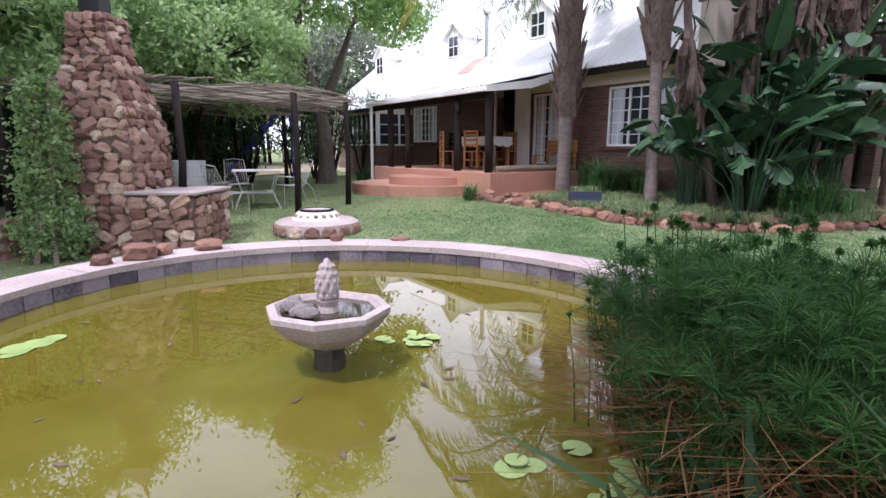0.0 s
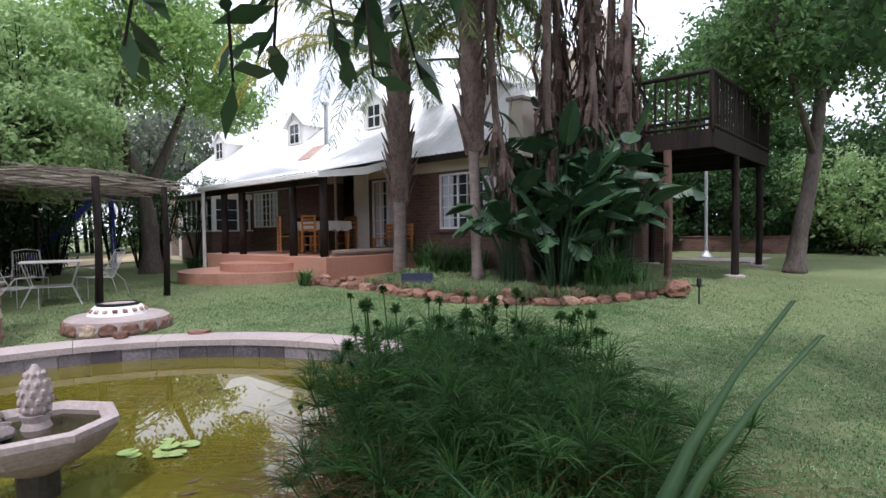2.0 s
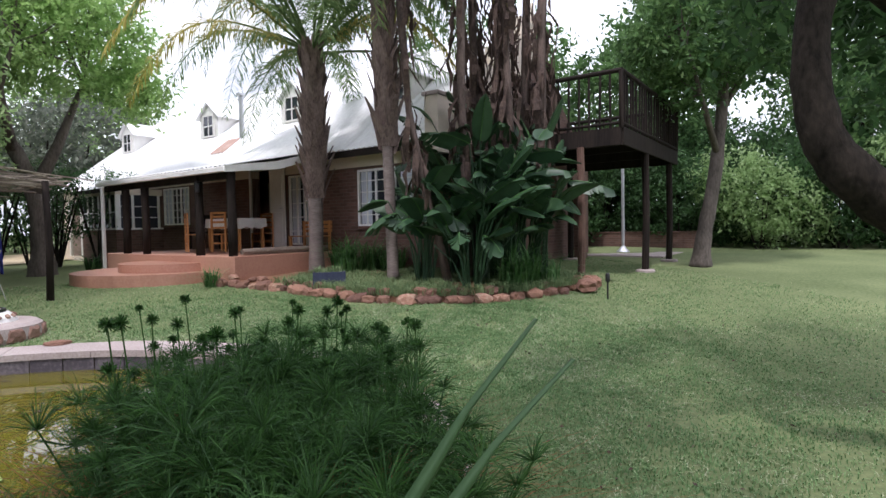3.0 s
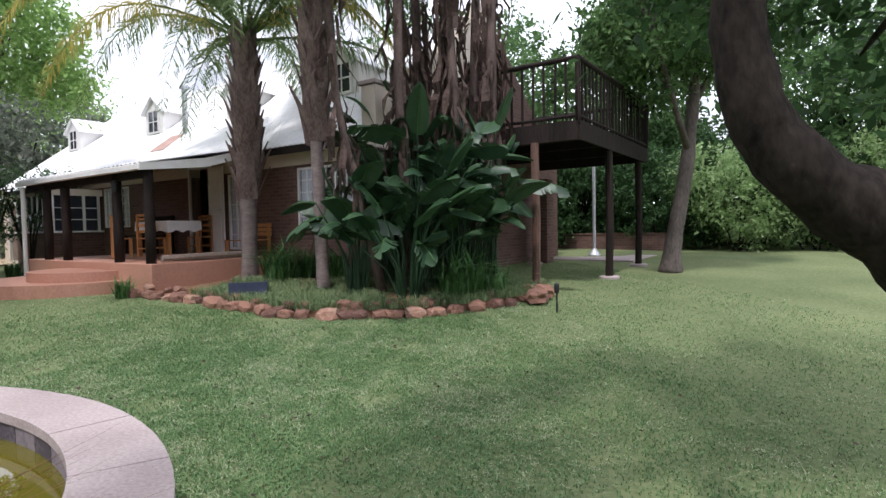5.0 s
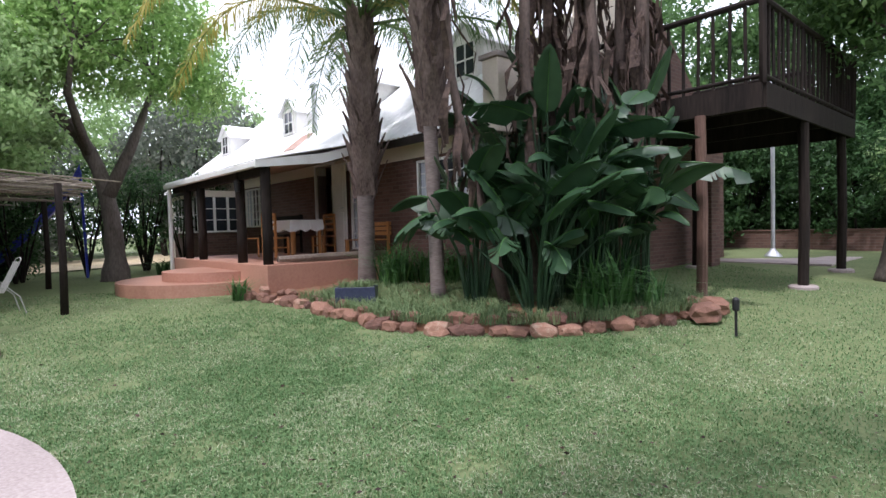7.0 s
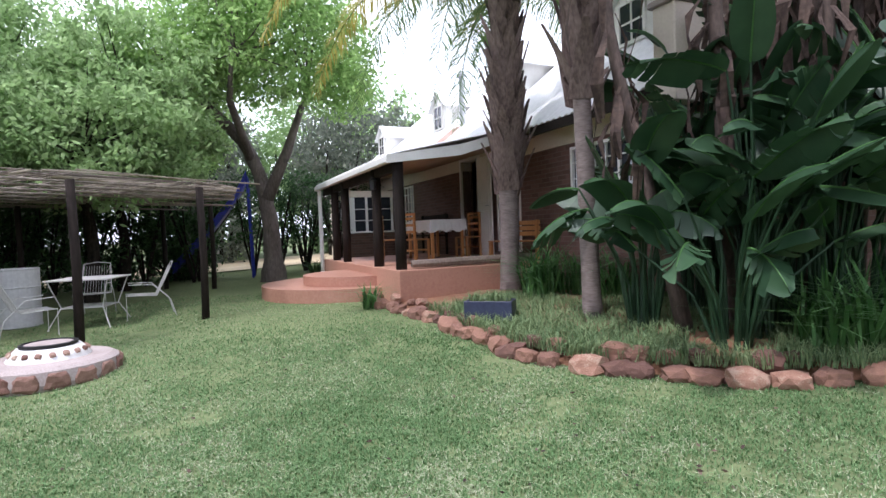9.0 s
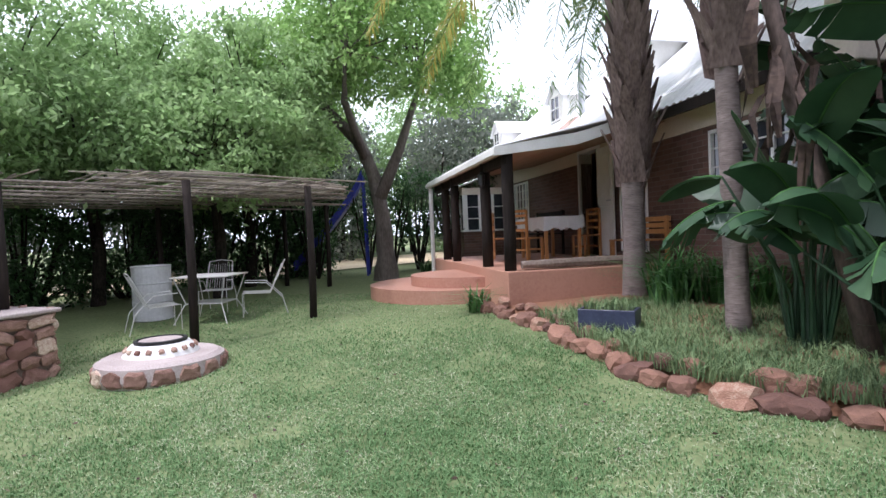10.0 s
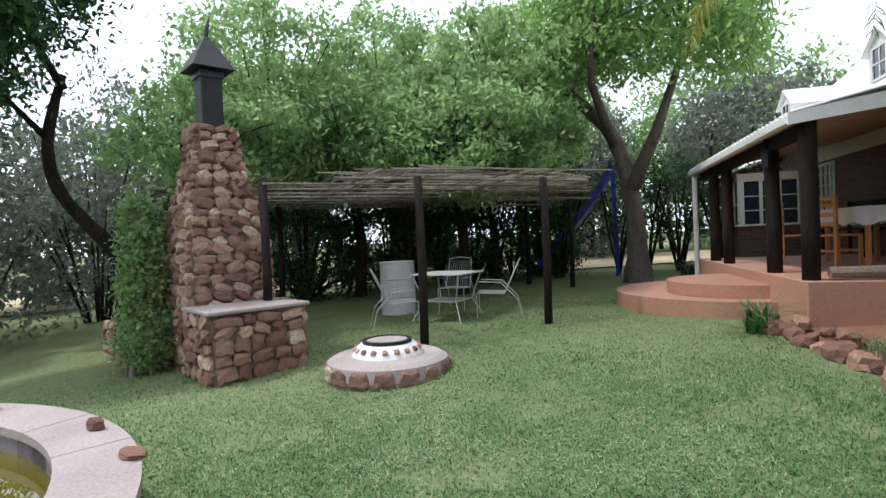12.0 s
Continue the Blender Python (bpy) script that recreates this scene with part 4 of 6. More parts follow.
pot = thing("planter", pose(2.44, 9.42, bed_z(2.44, 9.42) + 0.04, 0, 0, -8), "dark blue glazed planter trough in the bed", "planter")
bm = box_bm(-0.27, -0.14, 0, 0.27, -0.115, 0.22, 0.004)
box_bm(-0.27, 0.115, 0, 0.27, 0.14, 0.22, 0.004, bm=bm)
box_bm(-0.27, -0.115, 0, -0.245, 0.115, 0.22, bm=bm)
box_bm(0.245, -0.115, 0, 0.27, 0.115, 0.22, bm=bm)
box_bm(-0.245, -0.115, 0, 0.245, 0.115, 0.02, bm=bm)
part("body", bm, M_NAVY, pot)
part("soil", box_bm(-0.243, -0.113, 0.02, 0.243, 0.113, 0.19), M_EARTH, pot)


def blades(name, n, place, h, w, material, lean=0.35, parent=None, arch=0.5):
    """Thin upright blades, each one a bent strip of two faces. place(n) gives their feet."""
    p = place(n)
    n = len(p)
    a = rng.uniform(0, 2 * np.pi, n)
    d = np.stack([np.cos(a), np.sin(a), np.zeros(n)], 1)
    s = np.stack([-np.sin(a), np.cos(a), np.zeros(n)], 1)
    H = (h * rng.uniform(0.6, 1.25, n))[:, None]
    l = (lean * rng.uniform(0.1, 1.4, n))[:, None]
    up = np.array([0, 0, 1.0])
    m = p + up * H * 0.6 + d * H * l * 0.35
    t = p + up * H * (1 - arch * 0.45 * l) + d * H * l * (1 + arch)
    hw = w / 2
    q1 = np.stack([p - s * hw, p + s * hw, m + s * hw * 0.9, m - s * hw * 0.9], 1)
    q2 = np.stack([m - s * hw * 0.9, m + s * hw * 0.9, t + s * hw * 0.15, t - s * hw * 0.15], 1)
    return quads_mesh(name, np.concatenate([q1, q2]), material, parent=parent)


def in_poly(x, y, poly):
    c = np.zeros(len(x), bool)
    for (ax, ay), (bx, by) in zip(poly, poly[1:] + poly[:1]):
        k = ((ay > y) != (by > y)) & (x < (bx - ax) * (y - ay) / (by - ay + 1e-12) + ax)
        c ^= k
    return c


gzv = np.vectorize(gz)


def on_lawn(n):
    # denser where the walk passes
    k = n // 3
    x = np.concatenate([rng.uniform(-4.5, 10, k), rng.normal(2.2, 2.3, n - k)])
    y = np.concatenate([rng.uniform(0.5, 13, k), rng.normal(5.6, 2.2, n - k)])
    ok = (np.hypot(x - PX, y - PY) > RO + 0.01) & ~in_poly(x, y, EDGE + inner)
    v = np.sin(x * 2.3 + 1.7 * np.sin(y * 1.3)) * np.sin(y * 2.9 + 1.4 * np.sin(x * 1.1)) + 0.5 * np.sin(x * 7.1 + y * 3.3) * np.sin(y * 8.3 - x * 2.7)
    ok &= rng.random(len(x)) > 0.8 * np.clip(v - 0.35, 0, 1)
    for px, py, pr in ((2.6, 8.33, 0.28), (0.5, 6.93, 0.16), (3.06, 7.33, 0.15), (1.53, 9.9, 0.3), (5.4, 7.5, 0.3), (2.2, 8.9, 0.2)):
        ok &= (np.hypot(x - px, (y - py) * 1.4) > pr * rng.uniform(0.3, 1.25, len(x))) | (rng.random(len(x)) < 0.15)
    x, y = x[ok], y[ok]
    return np.stack([x, y, gzv(x, y) - 0.004], 1)


def on_bed(n):
    x, y = rng.uniform(0.5, 6.8, n), rng.uniform(7.4, 12.4, n)
    ok = in_poly(x, y, EDGE + inner) & (y < 10.6 + 0.4 * np.sin(x * 3)) & (np.hypot(x - 4.6, y - 8.3) > 0.35)
    x, y = x[ok], y[ok]
    return np.stack([x, y, gzv(x, y) + 0.1], 1)


tagged(blades("lawn_grass", 360000, on_lawn, 0.032, 0.0065, M_BLADE, 0.9), "short mown lawn grass blades", "grass", kind="stuff")
tagged(blades("bed_grass", 75000, on_bed, 0.15, 0.008, M_BEDGRASS, 0.6), "soft grey-green ground cover in the bed", "ground cover", kind="stuff")


def sword_clump(name, x, y, z, n, h, w, r, label, material=M_IRIS, lean=0.6):
    t = thing(name, pose(x, y, z), label, "plant")
    def feet(k):
        a, q = rng.uniform(0, 6.28, k), r * np.sqrt(rng.random(k))
        return np.stack([q * np.cos(a), q * np.sin(a), np.zeros(k)], 1)
    blades("foliage", n, feet, h, w, material, lean, t, 0.9)
    return t


blades("foliage", 160, lambda k: np.stack([rng.uniform(-0.23, 0.23, k), rng.uniform(-0.1, 0.1, k), np.full(k, 0.18)], 1), 0.14, 0.01, M_BEDGRASS, 0.6, pot)
LIL = "clump of arching dark green strap leaves"
for x, y, n, h in ((3.05, 11.1, 130, 0.75), (3.5, 10.9, 110, 0.75), (3.0, 10.7, 90, 0.65), (5.5, 8.2, 120, 0.72), (5.25, 8.12, 90, 0.6), (5.9, 8.2, 60, 0.5), (3.9, 10.6, 90, 0.7)):
    sword_clump("strap_leaf_plant", x, y, bed_z(x, y), n, h, 0.028, 0.25, LIL, M_STRAP, 0.75)
sword_clump("strap_leaf_plant", 0.55, 11.0, gz(0.5, 11.2), 80, 0.36, 0.02, 0.12, "small tuft of strap leaves beside the steps", M_STRAP, 0.9)
sword_clump("strap_leaf_plant", -2.35, 15.9, gz(-2.3, 15.9), 60, 0.5, 0.03, 0.15, "tuft of strap leaves by the downpipe", M_LEAFD, 0.9)


def palm(x, y, trunk_h, boot_top, r, lean, label, fronds, frond_len, nboots):
    """A feather palm: slim trunk, old leaf bases below the crown, drooping fronds of many leaflets."""
    z0 = bed_z(x, y) - 0.05
    t = thing("palm", pose(x, y, z0), label, "palm tree")
    top = Vector((lean[0], lean[1], boot_top))
    at = lambda z: Vector((lean[0] * z / boot_top, lean[1] * z / boot_top, z))
    zs = [0, 0.1, 0.4] + [trunk_h * k / 6 for k in range(2, 7)] + [boot_top]
    part("trunk", tube_bm([at(z) for z in zs], [r * 1.35, r * 1.15, r * 1.05] + [r] * 5 + [r * 0.95], 14, rough=0.05), M_PALMBARK, t, smooth=True)
    rnd = random.Random(int(x * 100))
    for k in range(nboots):
        z = trunk_h + (boot_top - trunk_h) * k / nboots
        a = k * 2.4
        d = Vector((math.cos(a), math.sin(a), 0))
        s = Vector((-math.sin(a), math.cos(a), 0))
        f = (z - trunk_h) / (boot_top - trunk_h)
        l = rnd.uniform(0.55, 0.9)
        out = rnd.uniform(0.06, 0.16) + 0.11 * (1 - f)
        bm = bmesh.new()
        rows = []
        for i, (u, w) in enumerate(((0, 0.18), (0.35, 0.135), (0.7, 0.08), (1.0, 0.03))):
            c = at(z) + d * (r * 0.85 + out * u * (1.0 + 0.4 * u)) + Vector((0, 0, l * u))
            rows.append([bm.verts.new(c - s * w), bm.verts.new(c + d * 0.03 * (1 - u)), bm.verts.new(c + s * w), bm.verts.new(c - d * 0.02)])
        for p0, p1 in zip(rows, rows[1:]):
            for j in range(4):
                bm.faces.new((p0[j], p0[(j + 1) % 4], p1[(j + 1) % 4], p1[j]))
        part("leaf_base", bm, M_BOOT, t)
    for k in range(fronds):
        a = k * 2.4 + rnd.uniform(-.2, .2)
        d = Vector((math.cos(a), math.sin(a), 0))
        rise = rnd.uniform(0.15, 1.0)
        L = frond_len * rnd.uniform(0.85, 1.1)
        pts = []
        for i in range(15):
            u = i / 14
            pts.append(at(boot_top) + d * (L * (u - 0.12 * u * u)) * (0.9 - 0.25 * rise) + Vector((0, 0, L * (rise * 0.95 * u - (0.35 + 0.45 * rise) * u * u * u - 0.05 * u * u))))
        fr = part("frond", tube_bm(pts, [0.028 * (1 - i / 14) + 0.004 for i in range(15)], 5), M_FROND, t)
        P = np.array([list(p) for p in pts])
        m = 240
        u = np.repeat(np.linspace(0.12, 0.99, m // 2), 2)
        i0 = np.clip((u * 14).astype(int), 0, 13)
        fpt = (u * 14 - i0)[:, None]
        base = P[i0] * (1 - fpt) + P[i0 + 1] * fpt
        tang = unit(P[i0 + 1] - P[i0])
        sd = np.tile([1, -1], m // 2)[:, None] * np.array([-math.sin(a), math.cos(a), 0])
        ll = (0.62 * np.sin(np.clip(u, 0.15, 1) * np.pi * 0.85 + 0.25) + 0.08)[:, None] * rng.uniform(0.8, 1.15, (m, 1))
        dr = unit(sd * 0.75 + tang * 0.55 + rng.normal(size=(m, 3)) * 0.16 + np.array([0, 0, -0.25]))
        mid = base + dr * ll * 0.5
        tip = base + unit(dr + np.array([0, 0, -0.75])) * ll * 0.5 + dr * ll * 0.42
        ww = unit(np.cross(dr, np.array([0, 0, 1.0]) + rng.normal(size=(m, 3)) * 0.4)) * 0.011
        q = np.concatenate([np.stack([base - ww * .6, base + ww * .6, mid + ww, mid - ww], 1), np.stack([mid - ww, mid + ww, tip + ww * .15, tip - ww * .15], 1)])
        quads_mesh("leaflet_fringe", q, M_FRONDY if (k % 4 == 1 and rise < 0.7) else M_FROND, parent=fr)
    return t


palm(2.56, 11.75, 1.5, 4.6, 0.15, (0.05, 0.1), "feather palm with shaggy old leaf bases and drooping fronds", 28, 5.4, 70)
palm(3.55, 9.35, 2.3, 5.5, 0.098, (-0.1, 0.1), "tall feather palm with a slim grey ringed trunk", 18, 3.8, 46)


def dead_stem(x, y, pts, r, n_rags, label):
    """An old bare stem hung with dry ragged leaves."""
    t = thing("dry_stem", pose(x, y, bed_z(x, y) - 0.05), label, "plant")
    part("stem", tube_bm(pts, [r * (1 - 0.2 * k / len(pts)) for k in range(len(pts))], 9, rough=0.2), M_DEADSTEM, t, smooth=True)
    P = [Vector(p) for p in pts]
    rnd = random.Random(int(x * 77 + y * 13))
    for k in range(int(n_rags * 1.7)):
        u = rnd.uniform(0.35, 1) * (len(P) - 1)
        i = min(int(u), len(P) - 2)
        c = P[i].lerp(P[i + 1], u - i)
        a = rnd.uniform(0, 6.28)
        d = Vector((math.cos(a), math.sin(a), 0))
        s = Vector((-math.sin(a), math.cos(a), 0))
        l, w = rnd.uniform(0.35, 1.1), rnd.uniform(0.01, 0.045)
        bm = bmesh.new()
        rows = []
        for j in range(5):
            f = j / 4
            q = c + d * (r * 0.8 + 0.3 * math.sin(f * 2.2) * l * rnd.uniform(0.4, 1.1)) + Vector((0, 0, 0.12 * math.sin(f * 3) - l * f)) + s * rnd.uniform(-.04, .04)
            ww = w * (0.5 + math.sin(f * 2.8)) * rnd.uniform(.7, 1.2)
            rows.append([bm.verts.new(q - s * ww + d * rnd.uniform(0, .05)), bm.verts.new(q + d * 0.02), bm.verts.new(q + s * ww + d * rnd.uniform(0, .05))])
        for p0, p1 in zip(rows, rows[1:]):
            for j in range(2):
                bm.faces.new((p0[j], p0[j + 1], p1[j + 1], p1[j]))
        part("dry_leaf", bm, M_DEAD, t)
    return t


DS = "dry brown leaning stem hung with ragged dead leaves"
dead_stem(4.35, 8.7, [(0, 0, 0), (-0.2, 0.05, 1.0), (-0.45, 0.1, 2.0), (-0.62, 0.15, 3.0), (-0.7, 0.2, 4.3), (-0.72, 0.25, 5.6)], 0.075, 22, DS)
dead_stem(4.8, 8.9, [(0, 0, 0), (0.0, 0, 1.5), (-0.1, 0, 3.0), (-0.05, 0.1, 5.2), (0.05, 0.15, 6.8)], 0.085, 32, DS)
for x, y, lx in ((5.5, 9.2, 0.1), (5.8, 9.0, -0.1), (6.1, 9.4, 0.15), (5.3, 9.6, 0.0), (6.35, 9.1, 0.1)):
    dead_stem(x, y, [(0, 0, 0), (lx * .5, 0, 1.6), (lx, 0.05, 3.2), (lx * 1.6, 0.1, 5.0), (lx * 2.2, 0.15, 7.0)], 0.085, 48, DS)


def strelitzia(x, y, stalks, h, label, seed, spread=0.9):
    """A fan of long stalks with large paddle leaves, some torn."""
    t = thing("giant_leaf_plant", pose(x, y, bed_z(x, y) - 0.03), label, "plant")
    rnd = random.Random(seed)
    for k in range(stalks):
        a = k * 2.4 + rnd.uniform(-.4, .4)
        out = spread * rnd.uniform(0.15, 1.0)
        H = h * rnd.uniform(0.55, 1.0)
        d = Vector((math.cos(a), math.sin(a), 0))
        s = Vector((-math.sin(a), math.cos(a), 0))
        p = [Vector((0.12 * math.cos(a), 0.12 * math.sin(a), 0)), d * out * 0.3 + Vector((0, 0, H * 0.4)), d * out * 0.75 + Vector((0, 0, H * 0.75))]
        part("stalk", tube_bm(p, [0.019, 0.014, 0.01], 6), M_STREL, t)
        L, W = rnd.uniform(0.5, 0.85), rnd.uniform(0.13, 0.21)
        dirn = (d * (0.3 + 0.8 * out) + s * rnd.uniform(-0.5, 0.5) + Vector((0, 0, rnd.uniform(-0.2, 1.5)))).normalized()
        bend = rnd.uniform(0.1, 0.8)
        torn = rnd.random() < 0.4
        tw = rnd.uniform(-0.7, 0.7)
        fold = rnd.uniform(0.02, 0.35)
        ss = (s * math.cos(tw) + Vector((0, 0, math.sin(tw)))).normalized()
        n = 16
        c = p[-1].copy()
        mids, wide, dirs = [], [], []
        for j in range(n + 1):
            f = j / n
            dd = (dirn + Vector((0, 0, -bend * f * 1.6))).normalized()
            mids.append(c.copy())
            dirs.append(dd)
            wide.append(W * (math.sin(math.pi * min(1, 0.08 + 0.92 * f) ** 0.8) ** 0.62 if j < n else 0.02))
            c = c + dd * (L / n)
        bm = bmesh.new()
        for side in (-1, 1):
            sag = 0.0
            joined = None
            for j in range(n):
                if torn and rnd.random() < 0.45:
                    sag, joined = rnd.uniform(0.0, 0.09), None
                ends = []
                for i in (j, j + 1):
                    nn = ss.cross(dirs[i])
                    edge = mids[i] + ss * side * wide[i] * (1 - 0.3 * fold) + nn * fold * wide[i] - Vector((0, 0, sag + bend * wide[i] * 0.35)) + dirs[i] * 0.05
                    half = mids[i].lerp(edge, 0.55) + nn * 0.02
                    ends.append((edge, half))
                v0 = joined or (bm.verts.new(mids[j]), bm.verts.new(ends[0][1]), bm.verts.new(ends[0][0] + (dirs[j] * 0.012 if torn else Vector())))
                v1 = (bm.verts.new(mids[j + 1]), bm.verts.new(ends[1][1]), bm.verts.new(ends[1][0]))
                for i in (0, 1):
                    bm.faces.new((v0[i], v0[i + 1], v1[i + 1], v1[i]))
                joined = v1
        lf = part("leaf", bm, M_STREL, t, smooth=True)
        part("midrib", tube_bm(mids[::2], [0.011 * (1 - i / 9) + 0.002 for i in range(9)], 5), M_STRAP, lf)
    return t


ST = "giant leaf plant with long stalks and broad dark paddle leaves"
strelitzia(4.62, 8.35, 26, 2.0, ST, 1, 1.25)
strelitzia(4.0, 8.95, 22, 2.2, ST, 2, 0.85)
strelitzia(5.2, 8.9, 30, 2.8, ST, 3, 1.2)
strelitzia(5.9, 8.8, 26, 2.4, ST, 4, 1.0)
strelitzia(4.7, 9.6, 30, 3.7, ST, 5, 0.9)
strelitzia(5.8, 9.8, 28, 4.2, ST, 6, 1.1)
strelitzia(5.2, 9.9, 26, 3.0, ST, 7, 1.0)
strelitzia(4.9, 8.6, 20, 3.3, ST, 8, 0.6)
strelitzia(5.5, 8.55, 20, 3.0, ST, 9, 0.7)
strelitzia(6.2, 8.8, 16, 3.6, ST, 10, 0.7)

st = thing("garden_light", pose(6.38, 7.12, gz(6.38, 7.12)), "short dark garden spike light in the lawn", "garden light")
part("spike", tube_bm([(0, 0, -0.05), (0, 0, 0.3)], 0.014, 8), M_BLACK, st)
part("head", lathe_bm([(0.03, 0.28), (0.035, 0.3), (0.035, 0.4), (0.02, 0.42)], 12), M_BLACK, st)

# ---- pergola ----
perg = thing("pergola", pose(0, 0, 0), "pergola of dark poles roofed with loose reeds", "pergola")
for x, y, z0 in ((-2.36, 8.87, None), (-1.84, 10.57, None), (-3.56, 7.5, 0.98), (-5.44, 14.56, None), (-4.09, 14.34, None), (-7.0, 9.3, None), (-6.3, 11.8, None), (-5.4, 6.78, None)):
    z0 = gz(x, y) - 0.03 if z0 is None else z0
    part("post", tube_bm([(x, y, z0), (x + 0.02, y, 1.3), (x, y, 2.36)], [0.055, 0.05, 0.05], 9, rough=0.06), M_DARKWOOD, perg, smooth=True)
# reeds run parallel to the front row of posts
rnd = random.Random(9)
ax = Vector((0.52, 1.75, 0)).normalized()
pe = Vector((-ax.y, ax.x, 0))
org = Vector((-2.4, 8.8, 2.34))
for k in range(9):
    p = org + pe * (0.05 + k * 0.62)
    v = 0.62 * k
    part("rafter", tube_bm([p - ax * min(2.4, 0.9 + 1.1 * v), p + ax * 1.0, p + ax * min(5.2, 2.6 + 0.9 * v) + Vector((0, 0, rnd.uniform(-.04, .04)))], 0.016, 7), M_REED, perg)
bm = bmesh.new()
for k in range(84):
    u, z = rnd.uniform(-1.9, 4.6), 0.05 + rnd.uniform(0, 0.05)
    p = org + ax * u + Vector((0, 0, z))
    q = rnd.uniform(-0.12, 0.12)
    a, b = max(rnd.uniform(-0.35, 0.6), (u - 2.6) / 0.9, (-0.9 - u) / 1.1), rnd.uniform(3.0, 5.3)
    tube_bm([p + pe * a, p + pe * ((a + b) / 2) + ax * q * 1.5 + Vector((0, 0, rnd.uniform(-.05, .03))), p + pe * b + ax * q * 3], rnd.uniform(0.006, 0.012), 5, bm)
for k in range(38):
    v = rnd.uniform(-0.3, 5)
    p = org + pe * v + Vector((0, 0, 0.08 + rnd.uniform(0, .03)))
    a = rnd.uniform(-min(2.2, 0.7 + max(v, 0)), min(1.8, 0.1 + 0.8 * max(v, 0)))
    tube_bm([p + ax * a, p + ax * (a + 1.4) + pe * rnd.uniform(-.2, .2), p + ax * (a + 2.8) + pe * rnd.uniform(-.3, .3)], rnd.uniform(0.007, 0.013), 5, bm)
tagged(part("reeds", bm, M_REED, perg, "bleached reed covering"), kind="stuff")

# ---- stone barbecue with chimney ----
bbq = thing("barbecue", pose(0, 0, 0), "fieldstone barbecue with tapering chimney and stone counter", "barbecue")
CX, CY = -4.33, 7.2


def taper_bm(levels):
    bm = bmesh.new()
    rings = []
    for z, hx, hy in levels:
        rings.append([bm.verts.new((CX + sx * hx, CY + sy * hy, z)) for sx, sy in ((-1, -1), (1, -1), (1, 1), (-1, 1))])
    for a, b in zip(rings, rings[1:]):
        for k in range(4):
            bm.faces.new((a[k], a[(k + 1) % 4], b[(k + 1) % 4], b[k]))
    bm.faces.new(rings[-1])
    return bm


LEV = [(0.15, 0.55, 0.47), (1.6, 0.53, 0.45), (1.95, 0.47, 0.41), (2.4, 0.33, 0.3), (2.7, 0.26, 0.24), (3.05, 0.23, 0.21)]
part("chimney_core", taper_bm(LEV), M_MORTAR, bbq)
BX0, BX1, BY0, BY1, BZ = -3.85, -3.06, 6.68, 7.68, 0.93
part("counter_core", box_bm(BX0, BY0, 0.1, BX1, BY1, BZ), M_MORTAR, bbq)
part("counter_top", box_bm(BX0 - 0.02, BY0 - 0.06, BZ, BX1 + 0.07, BY1 + 0.06, BZ + 0.045, 0.012), M_CONC, bbq, "pale concrete counter top")
stones = [rock_mesh("stone", M_STONE, 20 + s, 0.9, 0.95) for s in range(7)]
rnd = random.Random(11)


def lay_stones(parent, corner, along, up, length, height, size, half=None):
    """Courses of uneven stones over one face; half(z) narrows the course to the face's taper."""
    nrm = along.cross(up).normalized()
    z = 0.0
    while z < height - size * 0.3:
        h = size * rnd.uniform(0.55, 0.95)
        lo, hi = (0, length) if half is None else half(z + h / 2)
        x = lo
        while x < hi - 0.03:
            w = min(size * rnd.uniform(0.7, 1.6), hi - x)
            if hi - x - w < 0.05:
                w = hi - x
            c = corner + along * (x + w / 2) + up * (z + h / 2 + rnd.uniform(-.012, .012)) + nrm * 0.012
            o = new("stone", rnd.choice(stones))
            o.parent = parent
            rot = Matrix((along, up, nrm)).transposed().to_4x4()
            o.matrix_local = Matrix.Translation(c) @ rot @ pose(0, 0, 0, rnd.uniform(-10, 10), rnd.uniform(-10, 10), rnd.uniform(-38, 38)) @ Matrix.Diagonal((w * 1.0, h * 1.06, rnd.uniform(0.1, 0.15), 1))
            x += w
        z += h * 0.95


Z = Vector((0, 0, 1))
for k in range(len(LEV) - 1):
    (za, ha, wa), (zb, hb, wb) = LEV[k], LEV[k + 1]
    for sx, sy, ln in ((1, 0, 1), (0, -1, 1), (0, 1, 1)):
        if sx:
            c0 = Vector((CX + ha, CY - wa, za))
            al, up = Vector((0, 1, 0)), Vector((hb - ha, 0, zb - za))
            w0, w1 = 2 * wa, 2 * wb
        else:
            al = Vector((1, 0, 0)) if sy < 0 else Vector((-1, 0, 0))
            c0 = Vector((CX - ha * (1 if sy < 0 else -1), CY + sy * wa, za))
            up = Vector((0, -sy * (wa - wb), zb - za))
            w0, w1 = 2 * ha, 2 * hb
        H = up.length
        f = (lambda w0, w1, H: (lambda z: ((w0 - w1) / 2 * z / H, w0 - (w0 - w1) / 2 * z / H)))(w0, w1, H)
        lay_stones(bbq, c0, al, up.normalized(), w0, H, 0.17 if k < 3 else 0.15, f)
lay_stones(bbq, Vector((BX1, BY0, 0.2)), Vector((0, 1, 0)), Z, BY1 - BY0, BZ - 0.2, 0.2)
lay_stones(bbq, Vector((BX0, BY0, 0.2)), Vector((1, 0, 0)), Z, BX1 - BX0, BZ - 0.2, 0.19)
lay_stones(bbq, Vector((BX1, BY1, 0.2)), Vector((-1, 0, 0)), Z, BX1 - BX0, BZ - 0.2, 0.19)
fl = part("smoke_pipe", box_bm(CX - 0.13, CY - 0.13, 3.05, CX + 0.13, CY + 0.13, 3.75, 0.01), M_BLACK, bbq, "black sheet-metal flue")
